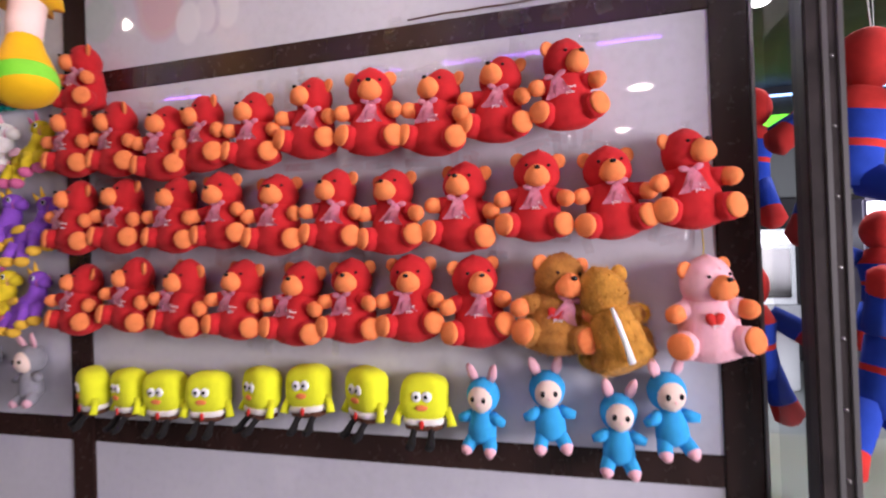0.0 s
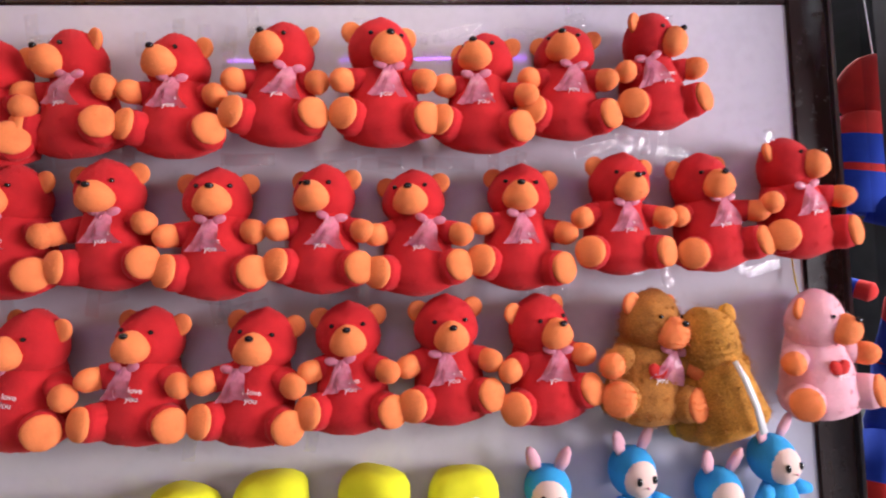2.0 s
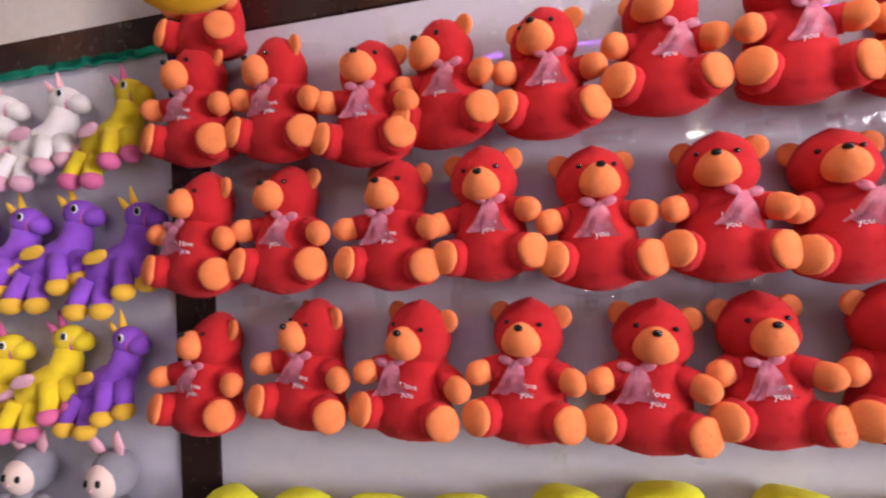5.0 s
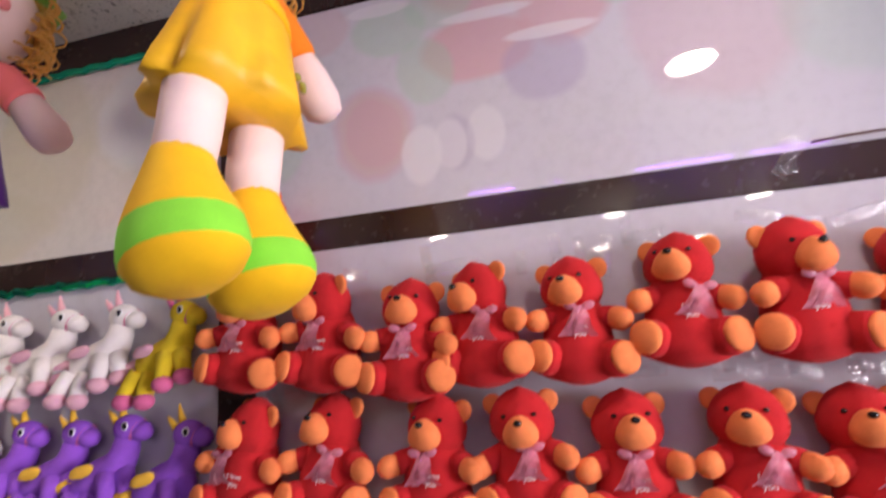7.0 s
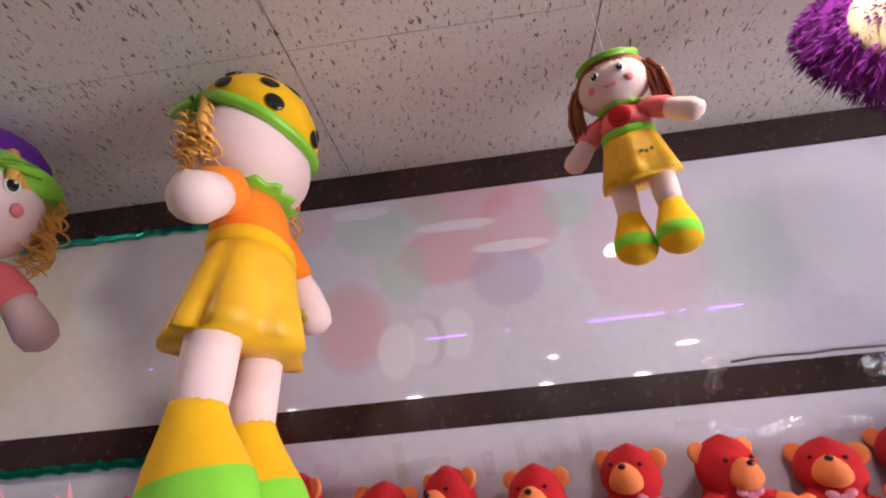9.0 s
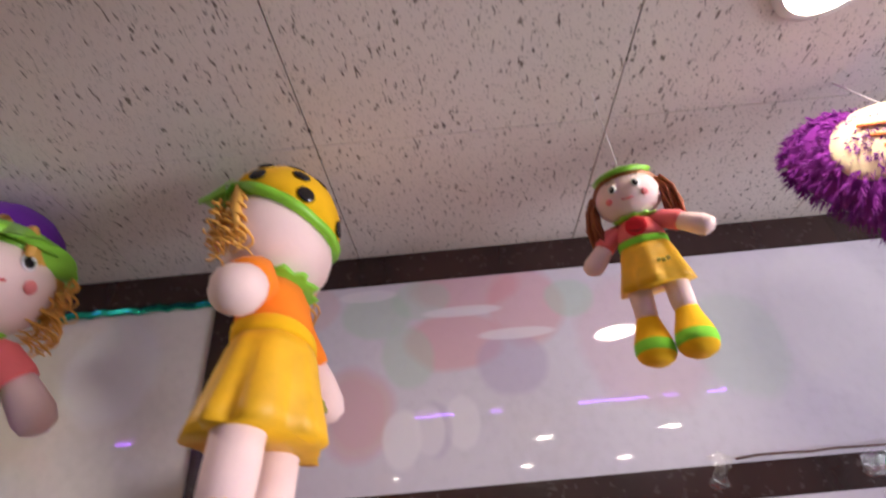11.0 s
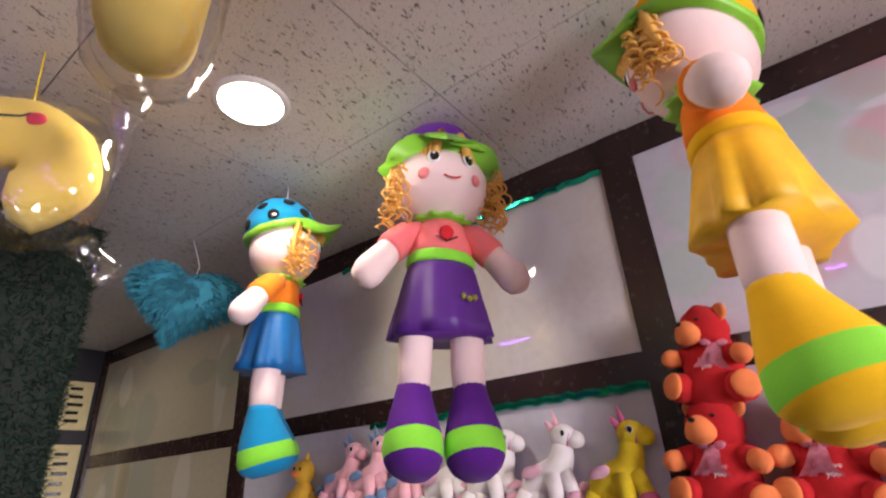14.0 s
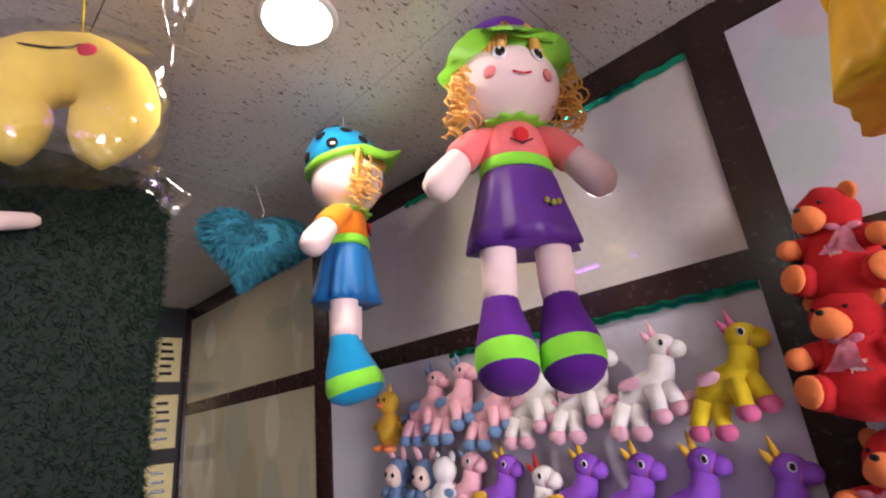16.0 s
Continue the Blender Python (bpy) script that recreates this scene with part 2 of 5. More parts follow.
def loft(bm, pts, seg=16, mi=0, ref=(0, 1, 0), wave=None):
    """A closed skin over rings (centre, rx, ry[, material]) along a line."""
    cs = [Vector(p[0]) for p in pts]
    rings = []
    for i, p in enumerate(pts):
        t = (cs[min(i + 1, len(cs) - 1)] - cs[max(i - 1, 0)]).normalized()
        a = Vector(ref) - t * t.dot(Vector(ref))
        a = a.normalized() if a.length > 1e-4 else t.orthogonal().normalized()
        b = a.cross(t)
        ring = []
        for k in range(seg):
            an = 2 * math.pi * k / seg
            g = wave(i, an) if wave else 1.0
            ring.append(bm.verts.new(cs[i] + (b * (p[1] * math.cos(an)) + a * (p[2] * math.sin(an))) * g))
        rings.append(ring)
    for i in range(len(rings) - 1):
        m = pts[i][3] if len(pts[i]) > 3 else mi
        for k in range(seg):
            f = bm.faces.new((rings[i][k], rings[i][(k + 1) % seg], rings[i + 1][(k + 1) % seg], rings[i + 1][k]))
            f.material_index = m
    for ring, p in ((rings[0], pts[0]), (rings[-1], pts[-1])):
        f = bm.faces.new(ring)
        f.material_index = p[3] if len(p) > 3 else mi
    return bm


def egg(bm, c, r, mi=0, seg=18, rows=11, m=None, shape=None):
    """A rounded body: radii r about c, turned by m, shaped by shape(unit vector)."""
    c, m = Vector(c), (m or Matrix.Identity(4)).to_3x3()
    rings = []
    for i in range(rows + 1):
        la = -math.pi / 2 + math.pi * i / rows
        if i in (0, rows):
            u = Vector((0, 0, math.sin(la)))
            u2 = shape(u) if shape else u
            rings.append([bm.verts.new(c + m @ Vector((u2.x * r[0], u2.y * r[1], u2.z * r[2])))])
            continue
        ring = []
        for k in range(seg):
            lo = 2 * math.pi * k / seg
            u = Vector((math.cos(la) * math.cos(lo), math.cos(la) * math.sin(lo), math.sin(la)))
            u2 = shape(u) if shape else u
            ring.append(bm.verts.new(c + m @ Vector((u2.x * r[0], u2.y * r[1], u2.z * r[2]))))
        rings.append(ring)
    for i in range(rows):
        a, b = rings[i], rings[i + 1]
        for k in range(seg):
            k2 = (k + 1) % seg
            vs = [a[0], b[k2], b[k]] if len(a) == 1 else [a[k], a[k2], b[0]] if len(b) == 1 else [a[k], a[k2], b[k2], b[k]]
            bm.faces.new(vs).material_index = mi
    return bm


def tube(bm, pts, r, seg=8, mi=0):
    return loft(bm, [(p, r if not isinstance(r, (list, tuple)) else r[i], r if not isinstance(r, (list, tuple)) else r[i]) for i, p in enumerate(pts)], seg, mi, ref=(0.3, 0.2, 0.93))


def lump(bm, amount, scale, seed=0.0):
    for v in bm.verts:
        v.co += noise.noise_vector(v.co * scale + Vector((seed, seed * 1.7, -seed))) * amount
    return bm


def empty(name, m=None):
    ob = new(name)
    ob.empty_display_size = 0.05
    if m is not None:
        ob.matrix_world = m
    return ob


def text_mesh(name, body, size, material, parent, m, label=""):
    cu = bpy.data.curves.new(name, "FONT")
    cu.body, cu.size, cu.align_x, cu.extrude = body, size, "CENTER", 0.0002
    tmp = bpy.data.objects.new(name, cu)
    scene.collection.objects.link(tmp)
    dg = bpy.context.evaluated_depsgraph_get()
    me = bpy.data.meshes.new_from_object(tmp.evaluated_get(dg))
    bpy.data.objects.remove(tmp)
    me.materials.clear()
    me.materials.append(material)
    ob = new(name, me)
    ob.parent, ob.matrix_basis = parent, m
    if label:
        ob["label"] = label
    return ob


# ---- structure ----
def slab(name, x0, x1, y0, y1, z0, z1, mat, label, cat="", bev=0.0):
    return tagged(link(name, box(bmesh.new(), x0, x1, y0, y1, z0, z1, bev), mat, smooth=False), label, cat, kind="structure")


def floor_mat():
    m, nt, b = nodes_of("grey_vinyl_floor", 0.35)
    n = noise_node(nt, 3.0, 6.0)
    r = ramp(nt, n.outputs["Fac"], [(0.3, (0.16, 0.17, 0.17)), (0.7, (0.24, 0.25, 0.25))])
    nt.links.new(r.outputs["Color"], b.inputs["Base Color"])
    return m


def dark_mat():
    m, nt, b = nodes_of("dark_painted_wall", 0.6)
    n = noise_node(nt, 4.0, 6.0)
    r = ramp(nt, n.outputs["Fac"], [(0.3, (0.012, 0.011, 0.014)), (0.7, (0.03, 0.027, 0.033))])
    nt.links.new(r.outputs["Color"], b.inputs["Base Color"])
    return m


FLOOR, DARK = floor_mat(), dark_mat()
XP, XA, XB, XC = -0.064, -1.791, -3.281, -4.60
slab("floor", -4.8, 4.2, -3.6, 7.0, -0.1, 0.0, FLOOR, "grey vinyl floor", "floor")
slab("wall_west", -4.80, -4.65, -3.6, 1.72, 0, CEIL, DARK, "dark brown side wall with price cards", "wall")
slab("wall_south", -4.65, 4.2, -3.75, -3.6, 0, 3.2, DARK, "dark painted wall behind the walker", "wall")
slab("wall_east", 4.2, 4.35, -3.6, 7.0, 0, 3.2, DARK, "dark painted hall wall", "wall")
slab("wall_north", -0.15, 4.2, 7.0, 7.15, 0, 3.2, DARK, "dark far hall wall", "wall")
slab("wall_hall_side", -0.30, -0.15, 1.72, 7.0, 0, 3.2, DARK, "dark hall side wall", "wall")
slab("wall_core", -4.65, -0.15, 1.56, 1.72, 0, CEIL, DARK, "core wall behind the display panels", "wall")

# display panels between the posts: lower dado, middle display field, upper field
ZR0, ZR1, ZM0, ZM1, ZT0 = 0.860, 0.928, 1.868, 1.930, 2.387
HA, HB = 0.040, 0.050         # half widths of the posts
for n, (x0, x1, mid, up) in enumerate(((XA + HA, XP - 0.037, PANEL, FRUIT), (XB + HB, XA - HA, PANEL, PALE), (XC, XB - HB, CREAM, CREAM))):
    for k, (z0, z1, m) in enumerate(((0.1, ZR0, PANEL), (ZR1, ZM0, mid), (ZM1, ZT0, up))):
        lab = ("glossy white laminate dado panel", "glossy white display panel marked with tape", "glossy white upper panel, faded print and painted-in reflections")[k]
        if m is CREAM:
            lab = "glossy cream laminate wall panel"
        slab("wall_panel", x0, x1, W, 1.559, z0, z1, m, lab, "wall panel")
for x, hw in ((XP, 0.037), (XA, HA), (XB, HB)):
    slab("trim_post", x - hw, x + hw, W - 0.006, 1.557, 0, CEIL, WOOD, "dark lacquered wooden post", "post", 0.003)
for x0, x1 in ((XA + HA, XP - 0.037), (XB + HB, XA - HA), (XC, XB - HB)):
    for z0, z1 in ((0, 0.1), (ZR0, ZR1), (ZM0, ZM1), (ZT0, CEIL)):
        slab("trim_rail", x0, x1, W - 0.004, 1.557, z0, z1, WOOD, "dark lacquered wooden rail", "rail", 0.003)
slab("trim_corner", XC - 0.05, XC, W - 0.014, 1.557, 0, CEIL, WOOD, "dark wooden corner post", "post", 0.003)

# ceiling: boards with recessed joints, one mesh
bm = bmesh.new()
GX, GY, T = -2.556, 1.112, 0.533
for i in range(-5, 6):
    for j in range(-10, 2):
        x0, y0 = GX + i * T, GY + j * T
        x1, y1 = x0 + T, min(y0 + T, 1.72)
        if x0 > 0.2 or y0 < -3.9:
            continue
        box(bm, x0 + 0.0013, x1 - 0.0013, y0 + 0.0013, y1 - 0.0013, CEIL, CEIL + 0.02, 0.0)
tagged(link("ceiling", bm, BOARD, smooth=False), "fissured mineral-fibre suspended ceiling boards", "ceiling", kind="structure")
slab("ceiling_void", -4.8, 0.35, -3.75, 1.72, CEIL + 0.021, CEIL + 0.1, plain("joint_dark", (0.30, 0.27, 0.25), 0.9), "dark void over the ceiling joints", "ceiling")
slab("ceiling_hall", 0.35, 4.2, -3.6, 7.0, 3.2, 3.3, DARK, "dark hall ceiling", "ceiling")
slab("ceiling_hall_back", -0.3, 0.35, 1.72, 7.0, 3.2, 3.3, DARK, "dark hall ceiling", "ceiling")

# ---- plush colours ----
RED = plush("red_plush", (0.56, 0.021, 0.026))
ORANGE = plush("orange_plush", (0.93, 0.245, 0.082))
BROWN = plush("brown_plush", (0.40, 0.16, 0.035), vary=0.5, fine=420.0, depth=0.005)
PINK = plush("pink_plush", (0.86, 0.46, 0.52), vary=0.15)
PURPLE = plush("purple_plush", (0.29, 0.09, 0.58))
GOLD = plush("golden_plush", (0.80, 0.46, 0.05))
YELLOW = plush("yellow_plush", (0.85, 0.62, 0.03))
LEMON = plush("lemon_plush", (0.78, 0.80, 0.03), vary=0.12)
WHITE = plush("white_plush", (0.82, 0.76, 0.74), vary=0.1)
ROSE = plush("rose_plush", (0.66, 0.14, 0.30))
MAUVE = plush("mauve_plush", (0.72, 0.40, 0.48))
SKY = plush("sky_blue_plush", (0.04, 0.36, 0.72))
SLATE = plush("slate_blue_plush", (0.16, 0.25, 0.42))
GREY = plush("grey_plush", (0.27, 0.26, 0.29))
FACE = plush("cream_face_cloth", (0.84, 0.64, 0.56), vary=0.06, depth=0.0006)
SKIN = plush("pale_pink_cloth", (0.87, 0.66, 0.62), vary=0.06, depth=0.0006)
BLACK = plain("black_bead", (0.012, 0.010, 0.010), 0.15)
INK = plain("white_print", (0.85, 0.78, 0.80), 0.5)
WHITEBEAD = plain("white_bead", (0.85, 0.85, 0.85), 0.25)
CRIMSON = plush("crimson_plush", (0.58, 0.035, 0.03))
COBALT = plush("cobalt_plush", (0.02, 0.06, 0.42))
RIBBON = organza("pink_organza", (0.85, 0.30, 0.42), 0.62)
FILM = clear("clear_film", (0.96, 0.95, 0.95), 0.15, 0.09, 0.010, 18.0)
TAPE = clear("clear_tape", (0.985, 0.985, 0.985), 0.18, 0.05, 0.006, 90.0)


def fuzz(bm, n, length, width, seed=3, droop=0.3):
    """Short pile: n thin blades over the skin of bm, pointing out and a little down."""
    rnd = random.Random(seed)
    bm.normal_update()
    faces = bm.faces[:]
    areas = [f.calc_area() for f in faces]
    for f in rnd.choices(faces, weights=areas, k=n):
        vs = [v.co for v in f.verts]
        w = [rnd.random() for _ in vs]
        p = sum((v * q for v, q in zip(vs, w)), Vector()) / sum(w)
        d = (f.normal + Vector((rnd.uniform(-0.7, 0.7), rnd.uniform(-0.7, 0.7), rnd.uniform(-0.7, 0.7) - droop))).normalized() * length * rnd.uniform(0.6, 1.2)
        sd = d.orthogonal().normalized() * width
        g = bm.faces.new((bm.verts.new(p - sd), bm.verts.new(p + sd), bm.verts.new(p + d)))
        g.material_index = f.material_index
    return bm


def mir(s, p):
    return (s * p[0], p[1], p[2])


# ---- teddy bears ----
def teddy(fur, pads, bow=True, heart=False, pile=0.0026):
    """Sitting teddy, 0.19 m high, facing -y, base at the origin."""
    root = empty("teddy_bear")
    bm = bmesh.new()
    loft(bm, [((0, 0.003, -0.002), 0.042, 0.026), ((0, -0.002, 0.006), 0.064, 0.042), ((0, -0.004, 0.024), 0.069, 0.049), ((0, -0.003, 0.048), 0.058, 0.046),
              ((0, 0, 0.078), 0.054, 0.045), ((0, 0, 0.102), 0.047, 0.040), ((0, 0, 0.126), 0.038, 0.034)], 20)
    part("torso", fuzz(lump(bm, 0.004, 28, 1), 1500, pile, 0.0005), fur, root)
    bm = bmesh.new()
    egg(bm, (0, -0.004, 0.040), (0.050, 0.041, 0.053), seg=22, rows=14, shape=lambda u: Vector((u.x * (1.04 - 0.16 * max(0, u.z) ** 2), u.y, u.z * (1.0 + 0.06 * max(0, 1 - abs(u.x) * 5)))))
    head = part("head", fuzz(lump(bm, 0.003, 30, 2), 1300, pile, 0.0005), fur, root)
    head.location = (0, 0, 0.108)
    bm = bmesh.new()
    egg(bm, (0, -0.046, 0.032), (0.0275, 0.021, 0.0255), seg=16, rows=10, shape=lambda u: Vector((u.x * (1 - 0.2 * u.z), u.y, u.z)))
    part("muzzle", fuzz(lump(bm, 0.002, 40), 300, pile * 0.8, 0.0005), pads, head)
    bm = bmesh.new()
    egg(bm, (0, -0.063, 0.050), (0.0068, 0.005, 0.005), seg=10, rows=6)
    part("nose", bm, BLACK, head)
    for s in (-1, 1):
        bm = bmesh.new()
        egg(bm, (s * 0.024, -0.0385, 0.056), (0.0042, 0.0036, 0.0036), seg=8, rows=6)
        part("eye", bm, BLACK, head)
        bm = bmesh.new()
        egg(bm, (s * 0.044, 0.0, 0.068), (0.018, 0.009, 0.019), seg=14, rows=8, m=pose(0, 0, 0, 0, s * 25, 0), shape=lambda u: Vector((u.x, u.y + (0.5 if u.y < 0 else 0) * (1 - u.z * u.z - u.x * u.x) * 0.9, u.z)))
        for f in bm.faces:
            f.material_index = 0 if f.calc_center_median().y < 0.002 else 1
        part("ear", bm, [pads, fur], head)
        bm = bmesh.new()
        loft(bm, [(mir(s, (0.022, 0.0, 0.100)), 0.017, 0.018), (mir(s, (0.040, -0.012, 0.094)), 0.020, 0.020), (mir(s, (0.058, -0.026, 0.089)), 0.020, 0.019)], 14)
        arm = part("arm", fuzz(lump(bm, 0.002, 40, s), 350, pile, 0.0005), fur, root)
        bm = bmesh.new()
        egg(bm, mir(s, (0.066, -0.034, 0.087)), (0.0225, 0.018, 0.0195), seg=14, rows=9, m=pose(0, 0, 0, 0, s * 20, -s * 38))
        part("paw", fuzz(lump(bm, 0.002, 45, s), 250, pile * 0.8, 0.0005), pads, arm)
        bm = bmesh.new()
        loft(bm, [(mir(s, (0.016, 0.004, 0.026)), 0.024, 0.024), (mir(s, (0.036, -0.014, 0.027)), 0.030, 0.027), (mir(s, (0.056, -0.038, 0.029)), 0.030, 0.027), (mir(s, (0.062, -0.047, 0.030)), 0.027, 0.025)], 16)
        leg = part("leg", fuzz(lump(bm, 0.003, 30, s * 3), 600, pile, 0.0005), fur, root)
        bm = bmesh.new()
        egg(bm, mir(s, (0.064, -0.050, 0.031)), (0.0245, 0.009, 0.0265), seg=18, rows=8, m=pose(0, 0, 0, -6, 0, s * 26))
        part("foot_pad", fuzz(lump(bm, 0.0015, 50, s), 300, pile * 0.7, 0.0005), pads, leg)
    if bow:
        bm = bmesh.new()
        for a, w in ((-0.42, 0.010), (0.06, 0.019)):
            prev = None
            for i in range(7):
                q = i / 6
                c = Vector((math.sin(a) * q * 0.055, -0.043 - 0.010 * math.sin(q * 3.0), 0.112 - 0.050 * q))
                ww = w * (0.35 + 0.8 * q) * (1 + 0.15 * math.sin(7 * q))
                cur = [bm.verts.new(c + Vector((t * ww, -0.005 * math.sin(t * 4 + q * 5), 0))) for t in (-1, -0.3, 0.4, 1)]
                if prev:
                    for k in range(3):
                        bm.faces.new((prev[k], prev[k + 1], cur[k + 1], cur[k]))
                prev = cur
        for s in (-1, 1):
            egg(bm, (s * 0.014, -0.044, 0.112), (0.011, 0.004, 0.007), seg=12, rows=6, m=pose(0, 0, 0, 0, s * -18, 0))
        part("ribbon_bow", bm, RIBBON, root, "sheer pink organza ribbon bow")
    if heart:
        bm = bmesh.new()
        for s in (-1, 1):
            egg(bm, (s * 0.0065, -0.046, 0.078), (0.010, 0.005, 0.013), seg=12, rows=8, m=pose(0, 0, 0, 0, s * 32, 0))
        part("heart_patch", bm, CRIMSON, root, "small red heart patch")
    t = text_mesh("print", "I love\nyou", 0.0125, INK, root, pose(0.004, -0.0475, 0.074, 84, 0, 0), "small white printed words")
    return root


BEARS_1 = ((-1.732, 1.627, 5, -20, -25), (-1.578, 1.618, 3, -15, -40), (-1.430, 1.595, 3, -10, -5), (-1.300, 1.609, -2, -40, -30), (-1.157, 1.605, 1, -5, -20), 
          (-1.004, 1.620, 4, -5, -30), (-0.840, 1.616, -1, 8, 18), (-0.691, 1.602, 6, -25, -25), (-0.549, 1.619, 5, -10, -25), (-0.391, 1.633, -4, 22, 40))
BEARS_2 = ((-1.737, 1.413, 8, -20, -30), (-1.580, 1.409, 2, -12, -25), (-1.402, 1.405, 5, -15, -15), (-1.250, 1.411, -2, -6, 0), (-1.102, 1.389, 0, -4, 10), (-0.946, 1.392, 3, -8, -20), 
          (-0.794, 1.381, -2, -12, -8), (-0.640, 1.383, 6, -5, -12), (-0.472, 1.400, 4, 0, 5), (-0.303, 1.397, -6, 8, 8), (-0.153, 1.413, -4, 18, 38))
BEARS_3 = ((-1.739, 1.188, 8, -20, -35), (-1.559, 1.199, 11, -22, -35), (-1.390, 1.186, 10, -15, -18), (-1.221, 1.181, 6, -8, -12), 
          (-1.058, 1.169, 8, -8, -5), (-0.906, 1.176, -1, -4, 5), (-0.754, 1.180, -1, 2, 6), (-0.596, 1.170, -6, 14, 28))
red = tagged(teddy(RED, ORANGE), "small red teddy bear with orange paws and pink bow", "teddy bear", group="red teddy bears on the wall")
BY = W - 0.049


def seat(ob, x, z, roll, yaw, turn, k=1.0):
    ob.matrix_basis = pose(x, BY, z, 0, roll, 0) @ pose(0, 0, 0, random.uniform(-4, 3), 0, yaw * 0.25) @ Matrix.Diagonal((k * 1.04, 1, k, 1))
    for c in ob.children:
        if c.name.startswith("head"):
            c.rotation_euler = (radians(random.uniform(-8, 6)), 0, radians(turn * 0.8))
        elif c.name.startswith("ribbon"):
            c.rotation_euler = (0, radians(random.uniform(-14, 14)), radians(random.uniform(-10, 10)))
        elif c.name.startswith(("arm", "leg")):
            c.rotation_euler = (radians(random.uniform(-4, 4)), radians(random.uniform(-5, 5)), 0)
    return ob


first = True
for z, row in enumerate((BEARS_1, BEARS_2, BEARS_3)):
    for x, zz, roll, yaw, turn in row:
        ob = red if first else copy_thing(red, Matrix.Identity(4))
        first = False
        seat(ob, x, zz + 0.003, roll, yaw, turn, 0.935 + random.uniform(-0.025, 0.025))
seat(copy_thing(red, Matrix.Identity(4)), -1.705, 1.804, 4, -30, -35, 0.90)

br = tagged(teddy(BROWN, ORANGE, True, True, 0.009), "shaggy brown teddy bear with orange paws and heart", "teddy bear", group="odd teddy bears")
seat(br, -0.444, 1.160, 7, 18, 30, 1.02)
back = tagged(teddy(plush("golden_brown_plush", (0.52, 0.235, 0.04), vary=0.5, fine=420.0, depth=0.005), GOLD, False, False, 0.012), "shaggy golden-brown teddy bear turned to the wall", "teddy bear", group="odd teddy bears")
seat(back, -0.290, 1.128, -6, 0, 0, 1.08)
back.matrix_basis = pose(-0.292, W - 0.066, 1.122, 0, 17, 190) @ Matrix.Diagonal((0.98, 1.1, 1.08, 1))
bm = bmesh.new()
loft(bm, [((0.0, 0.043, 0.125), 0.004, 0.003), ((0, 0.051, 0.10), 0.006, 0.003), ((0, 0.056, 0.06), 0.006, 0.003), ((0, 0.054, 0.02), 0.008, 0.003)], 8)
part("seam_label", bm, WHITEBEAD, back, "white seam strip along the back")
pk = tagged(teddy(PINK, ORANGE, False, True, 0.0035), "pink teddy bear with orange paws and red heart", "teddy bear", group="odd teddy bears")
seat(pk, -0.130, 1.150, -4, 16, 32, 0.99)


# ---- yellow block toys ----
def block_toy():
    root = empty("yellow_plush_toy")

    def boxy(u):
        k = (abs(u.x) ** 3.2 + abs(u.y) ** 3.2 + abs(u.z) ** 3.2) ** (-1 / 3.2)
        v = u * k
        return Vector((v.x * (1 + 0.06 * v.z), v.y, v.z))

    bm = egg(bmesh.new(), (0, 0, 0.082), (0.056, 0.036, 0.055), seg=24, rows=14, shape=boxy)
    part("body", lump(bm, 0.004, 22), LEMON, root)
    bm = egg(bmesh.new(), (0, 0, 0.031), (0.050, 0.033, 0.012), seg=20, rows=8, shape=boxy)
    part("shirt", bm, WHITE, root, "white cloth band")
    bm = egg(bmesh.new(), (0, 0, 0.019), (0.046, 0.031, 0.011), seg=20, rows=8, shape=boxy)
    part("trousers", bm, plush("brown_felt", (0.09, 0.035, 0.02)), root, "dark brown felt band")
    for s in (-1, 1):
        bm = bmesh.new()
        loft(bm, [((s * 0.052, -0.006, 0.06), 0.010, 0.009), ((s * 0.062, -0.012, 0.04), 0.009, 0.008), ((s * 0.066, -0.018, 0.022), 0.012, 0.010)], 10)
        part("arm", bm, LEMON, root)
        bm = bmesh.new()
        loft(bm, [((s * 0.020, -0.02, 0.016), 0.008, 0.008), ((s * 0.021, -0.034, 0.004), 0.007, 0.007), ((s * 0.022, -0.046, -0.012), 0.011, 0.009), ((s * 0.022, -0.060, -0.016), 0.011, 0.008)], 10)
        part("leg", bm, plush("black_felt", (0.012, 0.011, 0.012)), root, "short black felt leg")
        bm = egg(bmesh.new(), (s * 0.012, -0.0365, 0.090), (0.0125, 0.004, 0.0125), seg=12, rows=6)
        eye = part("eye", bm, WHITEBEAD, root)
        part("pupil", egg(bmesh.new(), (s * 0.011, -0.041, 0.090), (0.0045, 0.002, 0.0045), seg=8, rows=5), BLACK, eye)
    part("mouth", egg(bmesh.new(), (0, -0.037, 0.065), (0.015, 0.003, 0.007), seg=12, rows=6), ORANGE, root)
    part("tie", egg(bmesh.new(), (0, -0.036, 0.028), (0.006, 0.003, 0.010), seg=8, rows=6), CRIMSON, root)
    return tagged(root, "lemon-yellow square plush toy sitting on the rail", "plush toy", group="yellow plush toys on the rail")


yel = block_toy()
for i, (x, z, yaw) in enumerate(((-1.697, 0.956, -30), (-1.572, 0.954, -20), (-1.453, 0.952, 2), (-1.321, 0.953, 6), (-1.171, 0.966, -26), (-1.03, 0.976, -4), (-0.881, 0.974, -28), (-0.739, 0.96, 4))):
    m = pose(x, W - 0.046, z - 0.004, random.uniform(-4, 4), random.uniform(-5, 5), yaw)
    if i:
        copy_thing(yel, m)
    else:
        yel.matrix_basis = m


